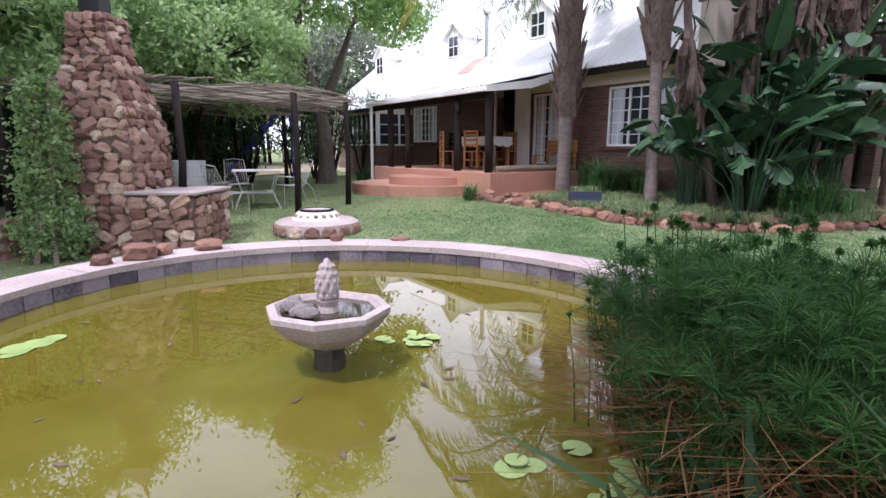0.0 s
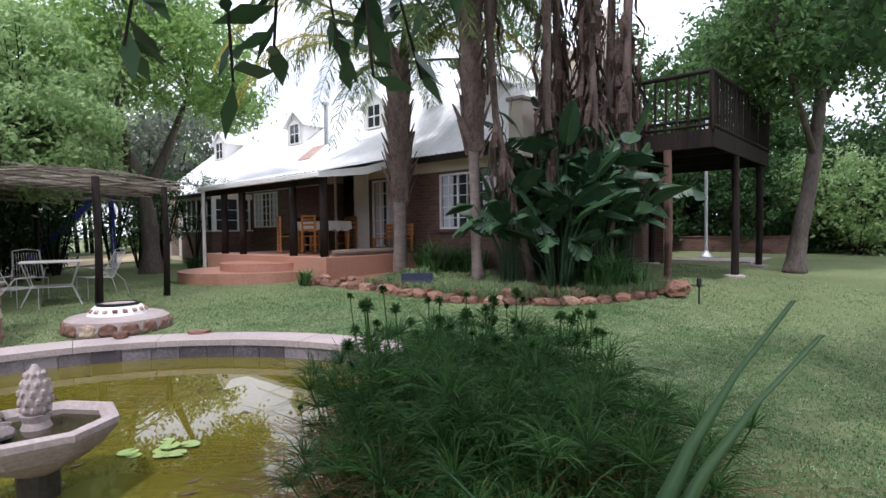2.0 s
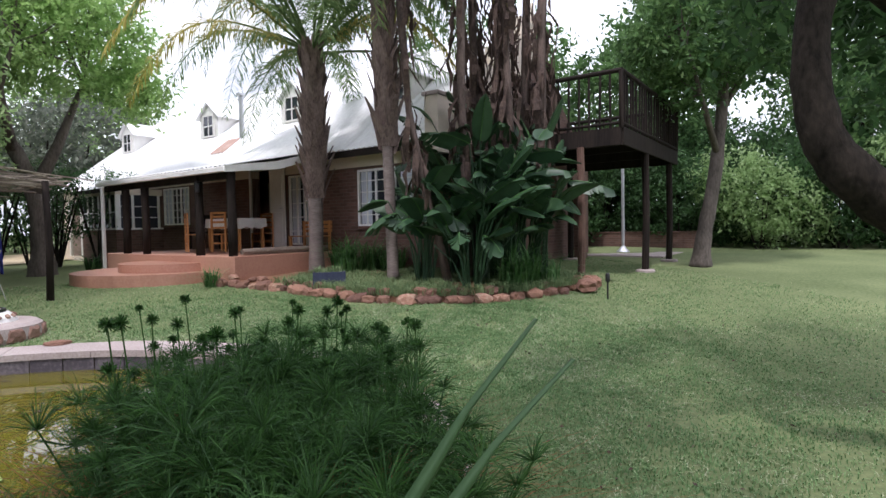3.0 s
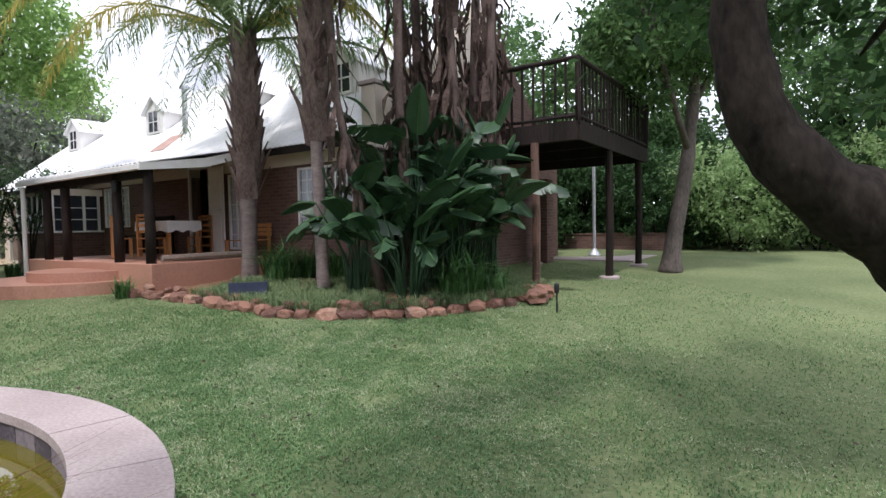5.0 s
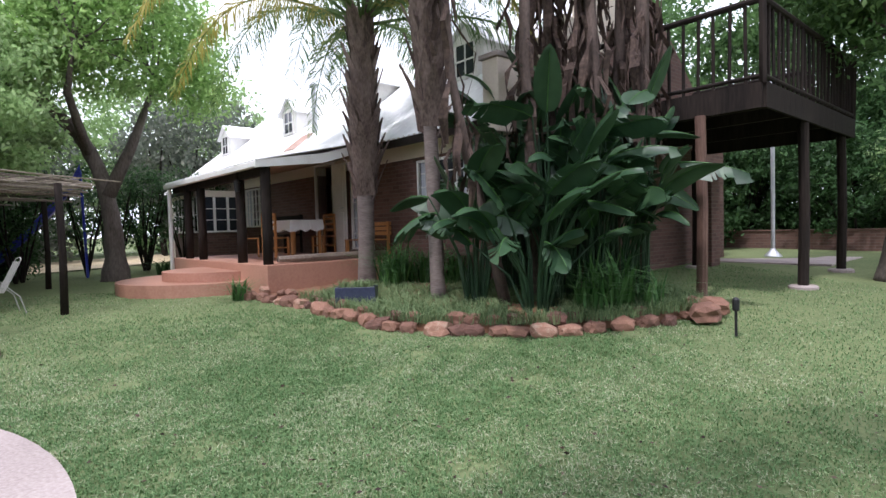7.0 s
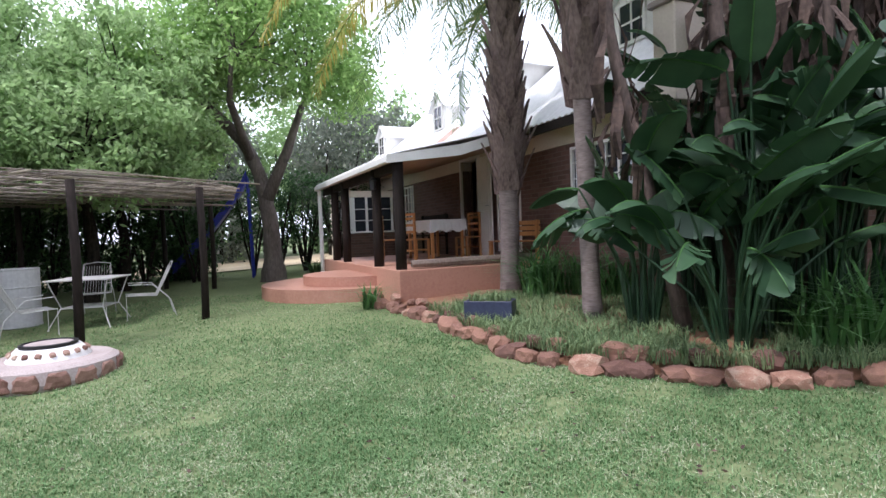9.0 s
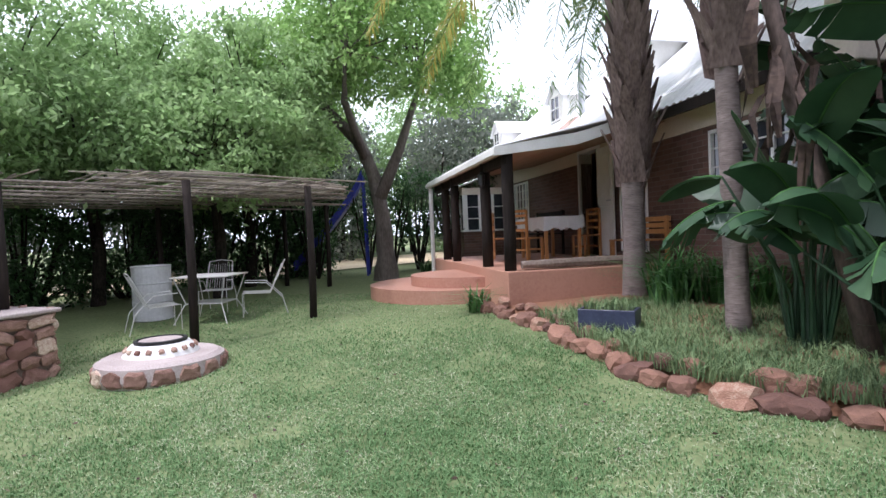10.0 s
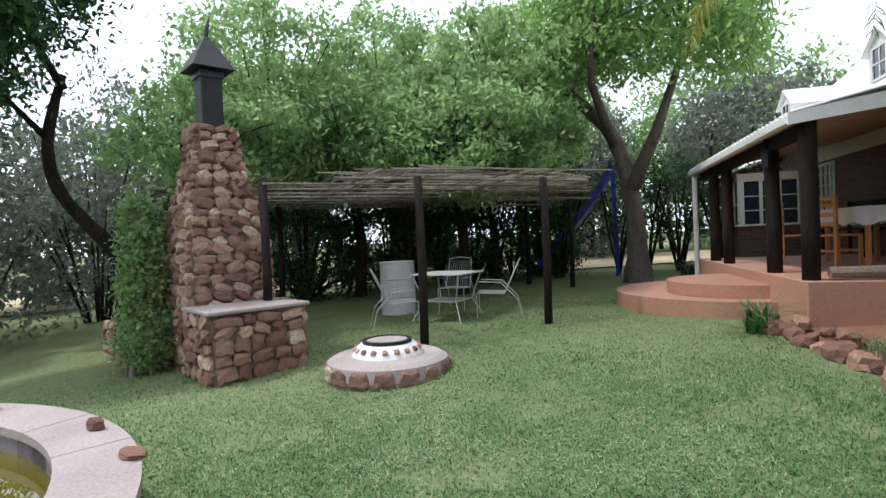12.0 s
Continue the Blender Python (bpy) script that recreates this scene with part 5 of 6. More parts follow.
part("collar", box_bm(CX - 0.15, CY - 0.15, 3.7, CX + 0.15, CY + 0.15, 3.79, 0.01), M_NAVY, fl)
bm = bmesh.new()
apex = bm.verts.new((CX, CY, 4.28))
ring = [bm.verts.new((CX + 0.36 * math.cos(a), CY + 0.36 * math.sin(a), 3.8)) for a in [math.pi / 4 + k * math.pi / 2 for k in range(4)]]
for k in range(4):
    bm.faces.new((ring[k], ring[(k + 1) % 4], apex))
bm.faces.new(ring[::-1])
part("cowl", bm, M_BLACK, fl, "black pointed cowl")
part("vane", tube_bm([(CX, CY, 4.22), (CX + 0.01, CY + 0.02, 4.36), (CX + 0.02, CY + 0.05, 4.5)], [0.03, 0.025, 0.004], 6), M_BLACK, fl)

sm = thing("stone_stub_wall", pose(0, 0, 0), "low broken fieldstone wall beside the barbecue", "wall")
part("core", box_bm(-6.5, 6.35, 0.0, -5.25, 6.7, 0.55), M_MORTAR, sm)
lay_stones(sm, Vector((-6.5, 6.35, 0.1)), Vector((1, 0, 0)), Z, 1.25, 0.5, 0.2)
lay_stones(sm, Vector((-5.25, 6.35, 0.1)), Vector((0, 1, 0)), Z, 0.35, 0.5, 0.18)

# creeper on a dead trunk
cr = thing("creeper", pose(-4.62, 6.42, gz(-4.6, 6.4) - 0.02), "leafy creeper climbing an old bare trunk", "creeper")
for k in range(6):
    a = k * 1.05
    part("stem", tube_bm([(0.22 * math.cos(a), 0.22 * math.sin(a), 0), (0.1 * math.cos(a + .5), 0.1 * math.sin(a + .5), 1.0), (0.14 * math.cos(a + 1), 0.14 * math.sin(a + 1), 1.7 + 0.08 * k)], [0.035, 0.025, 0.015], 6, rough=0.15), M_GREYWOOD, cr)
p, c = crown_points([(0, 0, 0.45, 0.38, 0.3, 0.45), (0, 0, 1.1, 0.28, 0.22, 0.6), (0, 0, 1.75, 0.22, 0.2, 0.4)], 8500, 0.14, 14)
quads_mesh("foliage", leaf_quads(p, 0.06, 0.7), M_LEAF, parent=cr)

# ---- fire pit ----
fp = thing("fire_pit", pose(-1.85, 7.97, gz(-1.8, 8.0) - 0.04) @ Matrix.Diagonal((0.82, 0.82, 0.95, 1)), "round concrete fire pit with stone ring and metal rim", "fire pit")
part("base", lathe_bm([(0.72, 0), (0.75, 0.08), (0.73, 0.2), (0.66, 0.235), (0.3, 0.25)], 36), M_CONC, fp, "pinkish concrete base")
part("cone", lathe_bm([(0.44, 0.24), (0.4, 0.3), (0.33, 0.36), (0.24, 0.365)], 32), M_WHITE, fp, "whitewashed inner ring")
part("metal_rim", lathe_bm([(0.3, 0.36), (0.305, 0.395), (0.27, 0.4), (0.26, 0.37)], 32), M_BLACK, fp)
part("lid", lathe_bm([(0.26, 0.372), (0.25, 0.388)], 32), M_CONC, fp)
for k in range(18):
    a = 2 * math.pi * k / 18
    o = new("stone", stones[k % 7])
    o.parent = fp
    o.matrix_local = pose(0.395 * math.cos(a), 0.395 * math.sin(a), 0.31, 0, 40, math.degrees(a)) @ Matrix.Diagonal((0.06, 0.075, 0.05, 1))
for k in range(16):
    a = 2 * math.pi * k / 16 + 0.1
    o = new("stone", stones[k % 7])
    o.parent = fp
    o.matrix_local = pose(0.72 * math.cos(a), 0.72 * math.sin(a), 0.1, 0, 0, math.degrees(a)) @ Matrix.Diagonal((0.1, 0.27, 0.2, 1))

# ---- wire garden furniture ----
wt_ = thing("wire_table", pose(-3.5, 10.3, gz(-3.5, 10.3), 0, 0, 20), "white wrought-iron garden table under the pergola", "table")
part("tabletop", box_bm(-0.42, -0.42, 0.68, 0.42, 0.42, 0.7, 0.004), M_WIRE, wt_)
part("shelf", box_bm(-0.28, -0.28, 0.28, 0.28, 0.28, 0.295), M_WIRE, wt_)
for sx in (-1, 1):
    for sy in (-1, 1):
        part("leg", tube_bm([(0.38 * sx, 0.38 * sy, 0.68), (0.27 * sx, 0.27 * sy, 0.3), (0.4 * sx, 0.4 * sy, 0)], 0.009, 6), M_WIRE, wt_)


def wire_chair(m):
    c = thing("wire_chair", m, "white wire garden chair with curved back", "chair", "chairs round the garden table")
    bm = bmesh.new()
    for k in range(11):
        x = -0.22 + 0.044 * k
        tube_bm([(x, -0.22, 0.4), (x, 0.2, 0.38), (x * 0.95, 0.3, 0.6), (x * 0.9, 0.42, 0.86)], 0.004, 4, bm)
    for k in range(9):
        tube_bm([(-0.22, -0.2 + 0.05 * k, 0.395), (0.22, -0.2 + 0.05 * k, 0.395)], 0.004, 4, bm)
    part("mesh_seat", bm, M_WIRE, c)
    for sx in (-1, 1):
        part("frame", tube_bm([(0.24 * sx, -0.24, 0), (0.24 * sx, -0.24, 0.4), (0.24 * sx, 0.2, 0.38), (0.23 * sx, 0.32, 0.62), (0.21 * sx, 0.45, 0.9)], 0.008, 6), M_WIRE, c)
        part("leg", tube_bm([(0.25 * sx, -0.2, 0.58), (0.26 * sx, 0.15, 0.56), (0.25 * sx, 0.4, 0.3), (0.25 * sx, 0.48, 0)], 0.008, 6), M_WIRE, c)
    part("top_rail", tube_bm([(-0.21, 0.45, 0.9), (0, 0.47, 0.93), (0.21, 0.45, 0.9)], 0.008, 6), M_WIRE, c)
    return c


wc = wire_chair(pose(-3.0, 10.75, gz(-2.9, 10.7), 0, 0, -50) @ Matrix.Diagonal((0.92, 0.92, 0.92, 1)))
copy_thing(wc, pose(-3.75, 9.6, gz(-3.7, 9.6), 0, 0, 150))
copy_thing(wc, pose(-4.1, 11.0, gz(-4.1, 11.0), 0, 0, 30))
dr = thing("drum", pose(-4.75, 10.3, gz(-4.7, 10.3)), "pale grey metal drum standing on the lawn", "drum")
part("body", lathe_bm([(0.29, 0), (0.3, 0.02), (0.29, 0.03), (0.29, 0.29), (0.3, 0.3), (0.29, 0.31), (0.29, 0.58), (0.3, 0.6), (0.29, 0.61), (0.29, 0.85), (0.3, 0.87), (0.28, 0.88), (0.27, 0.8)], 28), M_DRUM, dr)
sl = thing("slide", pose(-4.6, 16.9, gz(-4.6, 16.9), 0, 0, 205), "blue plastic playground slide under the trees", "slide")
bm = bmesh.new()
rows = []
for k in range(13):
    f = k / 12
    c = Vector((1.9 * f, 0, 2.6 - 2.4 * f ** 0.8))
    rows.append([bm.verts.new(c + Vector((0, y, z))) for y, z in ((-0.28, 0.25), (-0.25, 0), (0.25, 0), (0.28, 0.25))])
for a, b in zip(rows, rows[1:]):
    for j in range(3):
        bm.faces.new((a[j], a[j + 1], b[j + 1], b[j]))
part("chute", bm, M_BLUE, sl)
for y in (-0.25, 0.25):
    part("leg", tube_bm([(-0.05, y, 0), (0, y, 2.7)], 0.03, 6), M_BLUE, sl)

# ---- water plants beside the pond ----


def papyrus(name, x, y, z, n, h, r, label, rays=64, ray_len=0.15):
    t = thing(name, pose(x, y, z), label, "plant")
    rnd = random.Random(int(x * 31 + y * 7))
    bm = bmesh.new()
    tips, dirs = [], []
    for k in range(n):
        a, q = rnd.uniform(0, 6.28), r * math.sqrt(rnd.random())
        f = Vector((q * math.cos(a), q * math.sin(a), 0))
        H = h * rnd.uniform(0.55, 1.08)
        o = Vector((math.cos(a), math.sin(a), 0)) * H * rnd.uniform(0.02, 0.33)
        tube_bm([f, f + o * 0.35 + Vector((0, 0, H * 0.6)), f + o + Vector((0, 0, H))], [0.004, 0.0035, 0.002], 4, bm)
        tips.append(f + o + Vector((0, 0, H)))
    tagged(part("stem_mass", bm, M_PAPY, t), kind="stuff")
    T = np.repeat(np.array([list(v) for v in tips]), rays, axis=0)
    d = rng.normal(size=(len(T), 3))
    d[:, 2] = np.abs(d[:, 2]) * 0.9 + 0.1
    d = unit(d)
    s = unit(np.cross(d, rng.normal(size=d.shape))) * 0.001
    L = ray_len * rng.uniform(0.6, 1.2, (len(T), 1)) * np.repeat(rng.uniform(0.25, 1.1, n), rays)[:, None]
    mid, tip = T + d * L * 0.55, T + d * L + np.array([0, 0, -0.25]) * L
    q = np.concatenate([np.stack([T - s, T + s, mid + s, mid - s], 1), np.stack([mid - s, mid + s, tip + s * .4, tip - s * .4], 1)])
    tagged(quads_mesh("tuft_mass", q, M_PAPY, parent=t), kind="stuff")
    def feet(k):
        a, qq = rng.uniform(0, 6.28, k), r * np.sqrt(rng.random(k))
        return np.stack([qq * np.cos(a), qq * np.sin(a), rng.uniform(0, h * 0.45, k)], 1)
    blades("dry_foliage", n * 5, feet, 0.34, 0.006, M_PAPYD, 1.0, t)
    return t


def papyrus_heads(x, y, z, n, h, rx, ry, label):
    """Tall bare stalks, each ending in a small round brush of short rays."""
    t = thing("papyrus", pose(x, y, z), label, "plant")
    rnd = random.Random(int(x * 91 + n))
    for k in range(n):
        a, q = rnd.uniform(0, 6.28), math.sqrt(rnd.random())
        f = Vector((rx * q * math.cos(a), ry * q * math.sin(a), 0))
        top = f * 1.25 + Vector((rnd.uniform(-.05, .05), rnd.uniform(-.05, .05), h * rnd.uniform(0.8, 1.1)))
        stalk = part("stalk", tube_bm([f, f.lerp(top, 0.5) + Vector((rnd.uniform(-.01, .01), 0, 0)), top], [0.003, 0.0025, 0.002], 5), M_PAPY, t)
        m = 120
        d = rng.normal(size=(m, 3))
        d[:, 2] += 0.35
        d = unit(d)
        w = unit(np.cross(d, rng.normal(size=(m, 3)))) * 0.0013
        L = rnd.uniform(0.012, 0.025) * rng.uniform(0.7, 1.1, (m, 1))
        c = np.array(top)[None]
        quads_mesh("head", np.stack([c - w, c + w, c + d * L + w, c + d * L - w], 1), M_PAPY, parent=stalk)
    return t


PAP = "dense clump of dwarf papyrus with fine green tufted heads"
for x, y, n, h, r in ((0.9, 1.8, 200, 0.6, 0.28), (1.02, 1.5, 200, 0.64, 0.25), (0.8, 1.42, 140, 0.5, 0.2), (1.12, 2.0, 160, 0.64, 0.25), (1.15, 1.72, 120, 0.6, 0.18), (1.18, 1.28, 170, 0.6, 0.2), (1.08, 1.1, 110, 0.5, 0.17)):
    papyrus("papyrus", x, y, 0.42, n, h, r, PAP)
for x, y, n, h, rx, ry in ((1.0, 1.75, 46, 0.8, 0.32, 0.4), (1.25, 1.75, 26, 0.72, 0.2, 0.35), (0.75, 1.95, 16, 0.55, 0.25, 0.2), (1.0, 2.15, 12, 0.6, 0.3, 0.15)):
    papyrus_heads(x, y, 0.42, n, h, rx, ry, "tall papyrus stalks with small round brush heads above the clump")
SW = "upright clump of pale green sword leaves at the pond edge"
for x, y, n, h in ((0.6, 1.1, 9, 0.42), (0.72, 1.02, 11, 0.46), (0.84, 1.08, 10, 0.46), (0.95, 0.98, 9, 0.4), (0.52, 1.2, 7, 0.36)):
    sword_clump("sword_leaf_plant", x, y, 0.4, n, h, 0.042, 0.08, SW, M_IRIS, 0.42)

sw = thing("sword_leaf_plant", pose(1.0, 0.85, 0.35), "pair of long green sword leaves leaning over the lawn", "plant")
for tip, w in (((0.418, -0.05, 0.954), 0.022), ((0.354, -0.05, 1.02), 0.022), ((-0.28, 0.1, 0.75), 0.02), ((0.05, -0.05, 0.7), 0.02)):
    tip = Vector(tip)
    s = tip.cross(Vector((0.3, 1, 0))).normalized()
    bm = bmesh.new()
    rows = []
    for k in range(9):
        f = k / 8
        c = Vector((tip.x * f ** 2.7, tip.y * f ** 2.7, tip.z * f))
        ww = w * (0.6 + 0.4 * math.sin(f * 3)) * (1 if f < 0.6 else (1 - f) / 0.4 + 0.03)
        rows.append([bm.verts.new(c - s * ww), bm.verts.new(c + Vector((0, -0.008, 0))), bm.verts.new(c + s * ww), bm.verts.new(c + Vector((0, 0.004, 0)))])
    for p0, p1 in zip(rows, rows[1:]):
        for j in range(4):
            bm.faces.new((p0[j], p0[(j + 1) % 4], p1[(j + 1) % 4], p1[j]))
    part("leaf", bm, M_IRIS, sw, smooth=True)

# ---- trees ----
FR = "leafy tree with fresh green foliage behind the pergola"
tree("tree", (-3.3, 15.6, gz(-3.3, 15.6) - 0.05), [(0, 0, 0), (0.0, 0, 0.6), (-0.05, 0, 1.6), (-0.3, 0.1, 2.6), (-0.75, 0.2, 3.5)], [0.33, 0.22, 0.18, 0.165, 0.14],
     [([(-0.1, 0, 2.0), (0.35, 0.3, 3.2), (0.9, 0.5, 4.8)], [0.17, 0.12, 0.05]), ([(-0.75, 0.2, 3.5), (-1.5, -0.2, 4.4), (-2.2, -0.3, 5.4)], [0.17, 0.11, 0.04]), ([(-0.5, 0.1, 3.0), (-0.4, -0.9, 4.2), (0.1, -1.6, 5.0)], [0.12, 0.08, 0.03])],
     [(0.8, -0.3, 5.5, 1.8, 1.8, 1.3), (-1.8, -0.4, 5.3, 1.9, 1.8, 1.2), (1.9, -0.6, 4.4, 0.9, 0.9, 0.6), (-0.4, 0.6, 6.6, 2.2, 2.0, 1.5), (0.3, -1.2, 7.6, 1.3, 1.3, 1.1)], 46000, 0.14, M_LEAFY, M_BARK,
     "large tree with leaning grey trunk and fine lime foliage", 60, 0.4)
for x, y, s, m in ((-7.6, 11.4, 1.0, M_LEAF), (-6.4, 14.4, 0.95, M_LEAF), (-9.3, 13.6, 1.1, M_LEAF), (-8.2, 17.6, 1.15, M_LEAFY), (-7.8, 8.9, 0.95, M_LEAF), (-5.6, 12.6, 0.88, M_LEAF)):
    tree("tree", (x, y, gz(x, y) - 0.05), [(0, 0, 0), (0.05, 0.05, 1.2), (-0.1, 0, 2.3)], [0.14, 0.11, 0.08],
         [([(-0.1, 0, 2.2), (0.6, 0.4, 3.4)], [0.06, 0.02]), ([(-0.1, 0, 2.2), (-0.8, -0.5, 3.5)], [0.06, 0.02]), ([(0, 0, 1.2), (0.7, -0.7, 2.9)], [0.05, 0.02])],
         [(0, 0, 3.6 * s, 2.0 * s, 2.0 * s, 1.3 * s), (1.3 * s, -0.9, 3.3 * s, 1.6, 1.6, 1.0), (-0.9, 0.9, 4.5 * s, 1.7, 1.7, 1.2), (0.7, 0.4, 5.1 * s, 1.6, 1.6, 1.1)], 27000, 0.14, m, M_BARKDARK, FR, 40, 0.35)

# crown against the light: its shade is painted into the leaf colour
tree("tree", (10.75, 9.5, gz(10.75, 9.5) - 0.05), [(0, 0, 0), (0.15, 0, 0.9), (0.45, 0, 2.2), (0.75, 0.1, 3.6), (0.9, 0.1, 5.2)], [0.24, 0.16, 0.14, 0.12, 0.08],
     [([(0.5, 0, 2.6), (-0.3, -0.3, 3.8), (-0.9, -0.5, 4.8)], [0.08, 0.05, 0.02]), ([(0.75, 0.1, 3.6), (1.7, 0.2, 4.7), (2.2, 0.2, 5.6)], [0.08, 0.05, 0.02]), ([(0.8, 0.1, 4.3), (0.5, -0.8, 5.2)], [0.06, 0.02])],
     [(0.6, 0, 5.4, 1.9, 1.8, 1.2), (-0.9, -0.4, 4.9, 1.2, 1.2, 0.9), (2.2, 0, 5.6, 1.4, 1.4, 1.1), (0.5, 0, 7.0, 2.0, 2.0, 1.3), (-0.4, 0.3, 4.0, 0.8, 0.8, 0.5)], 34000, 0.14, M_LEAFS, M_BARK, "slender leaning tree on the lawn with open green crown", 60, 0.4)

# dark gnarled tree close beside the path
gn = tree("tree", (4.9, 1.72, gz(4.7, 1.7) - 0.05), [(0, 0, 0), (-0.05, 0.02, 0.6), (-0.2, 0.08, 1.1), (-0.5, 0.2, 1.5), (-0.8, 0.33, 1.72), (-0.98, 0.42, 2.0), (-1.02, 0.45, 2.5), (-0.9, 0.42, 3.1), (-0.75, 0.5, 3.7), (-0.9, 0.7, 4.6)],
          [0.28, 0.22, 0.18, 0.15, 0.125, 0.105, 0.09, 0.085, 0.075, 0.05],
          [([(-0.82, 0.45, 3.0), (-0.5, 0.35, 2.75), (-0.1, 0.3, 2.6), (0.3, 0.2, 2.9), (0.7, 0.1, 3.6)], [0.09, 0.08, 0.085, 0.09, 0.08]),
           ([(-0.1, 0.03, 0.9), (0.2, 0.1, 1.8), (0.3, 0.2, 2.9)], [0.2, 0.15, 0.11]),
           # this limb is drawn out beyond view to carry added shading leaves
           ([(-0.9, 0.45, 3.2), (-1.9, 0.3, 3.5), (-3.0, -0.1, 3.8), (-4.2, -0.8, 4.1), (-5.2, -1.4, 4.4)], [0.1, 0.08, 0.06, 0.04, 0.02]),
           ([(-0.9, 0.7, 4.4), (-2.2, 1.4, 4.7), (-3.4, 1.6, 4.6)], [0.06, 0.04, 0.02])],
          # last two blobs: unseen crown added overhead to shade the papyrus
          [(-1.5, 0.5, 5.0, 2.2, 1.6, 0.7), (0.8, 0.2, 4.6, 1.8, 1.8, 0.9), (-3.4, -0.3, 4.3, 1.3, 1.2, 0.6), (-0.1, 1.0, 3.1, 0.7, 0.6, 0.7), (0.9, 1.2, 2.8, 0.9, 0.7, 0.8), (-5.1, -1.4, 4.6, 1.2, 1.1, 0.45), (-4.4, -1.0, 4.9, 1.1, 1.0, 0.4)], 24000, 0.11, M_LEAFD, M_BARKDARK, "dark gnarled tree with curling limbs beside the path", 40, 0.35)
# a drooping spray of narrow leaves over the path
GNB = Vector((4.9, 1.72, gz(4.7, 1.7) - 0.05))
rnd = random.Random(31)
spray = part("drooping_branch", tube_bm([Vector(v) - GNB for v in ((1.9, 1.62, 5.5), (1.0, 0.9, 4.3), (0.62, 0.42, 3.0), (0.52, 0.31, 2.1), (0.5, 0.29, 1.78))], [0.03, 0.02, 0.01, 0.005, 0.003], 6), M_BARKDARK, gn)
for x, y, z, l in ((0.36, 0.29, 1.74, 0.1), (0.38, 0.25, 1.7, 0.08), (0.42, 0.24, 1.74, 0.13), (0.52, 0.24, 1.73, 0.16), (0.58, 0.29, 1.75, 0.12), (0.6, 0.33, 1.78, 0.13), (0.5, 0.33, 1.76, 0.16), (0.4, 0.27, 1.72, 0.1), (0.44, 0.3, 1.69, 0.1), (0.47, 0.25, 1.7, 0.13), (0.5, 0.27, 1.71, 0.13), (0.535, 0.3, 1.7, 0.12), (0.56, 0.26, 1.72, 0.09), (0.48, 0.34, 1.8, 0.12), (0.43, 0.36, 1.83, 0.12), (0.55, 0.35, 1.8, 0.1)):
    tip = Vector((x + rnd.uniform(-.03, .03), y + rnd.uniform(-.01, .03), z - l))
    foot = Vector((0.505, 0.295, 1.86 + rnd.uniform(-0.04, 0.12)))
    twig = part("hanging_twig", tube_bm([foot - GNB, Vector((x, y, z)) - GNB, tip - GNB], [0.0016, 0.0013, 0.0007], 5), M_BARKDARK, spray)
    m = 24
    f = np.linspace(0, 1, m)[:, None]
    p0 = (np.array(Vector((x, y, z)) - GNB)[None] * (1 - f) + np.array(tip - GNB)[None] * f)
    quads_mesh("twig_foliage", leaf_quads(p0, 0.025, 0.36, 0.8), M_STREL, parent=twig)

sp = thing("stone_pillar", pose(3.76, 1.36, gz(3.8, 1.36) - 0.08, 0, 0, 15), "squat fieldstone pillar with a concrete cap", "pillar")
part("core", box_bm(-0.16, -0.16, 0, 0.16, 0.16, 0.76), M_MORTAR, sp)
part("cap", box_bm(-0.21, -0.21, 0.762, 0.21, 0.21, 0.84, 0.015), M_CONC, sp)
lay_stones(sp, Vector((-0.16, 0.16, 0)), Vector((0, -1, 0)), Z, 0.32, 0.76, 0.14)
lay_stones(sp, Vector((-0.16, -0.16, 0)), Vector((1, 0, 0)), Z, 0.32, 0.76, 0.14)
gb = thing("green_lantern", pose(3.79, 1.4, gz(3.8, 1.36) + 0.76, 0, 0, 15), "green metal garden lantern on the stone pillar", "lantern")
part("stand", tube_bm([(0, 0, 0), (0, 0, 0.12)], 0.02, 8), M_BLACK, gb)
part("body", box_bm(-0.06, -0.06, 0.1, 0.06, 0.06, 0.28, 0.015), M_GREEN, gb)


def bush(name, x, y, blobs, n, leaf, m, label, stems=6):
    t = thing(name, pose(x, y, gz(x, y) - 0.05), label, "shrub")
    p, c = crown_points(blobs, n, 0.3)
    bm = bmesh.new()
    for q in c[rng.choice(len(c), min(stems, len(c)), replace=False)]:
        tube_bm([(q[0] * 0.2, q[1] * 0.2, 0), (q[0] * 0.5, q[1] * 0.5, q[2] * 0.5), tuple(q)], [0.035, 0.025, 0.008], 5, bm)
    tagged(part("stem_mass", bm, M_BARKDARK, t), kind="stuff")
    quads_mesh("foliage", leaf_quads(p, leaf), m, parent=t)
    return t


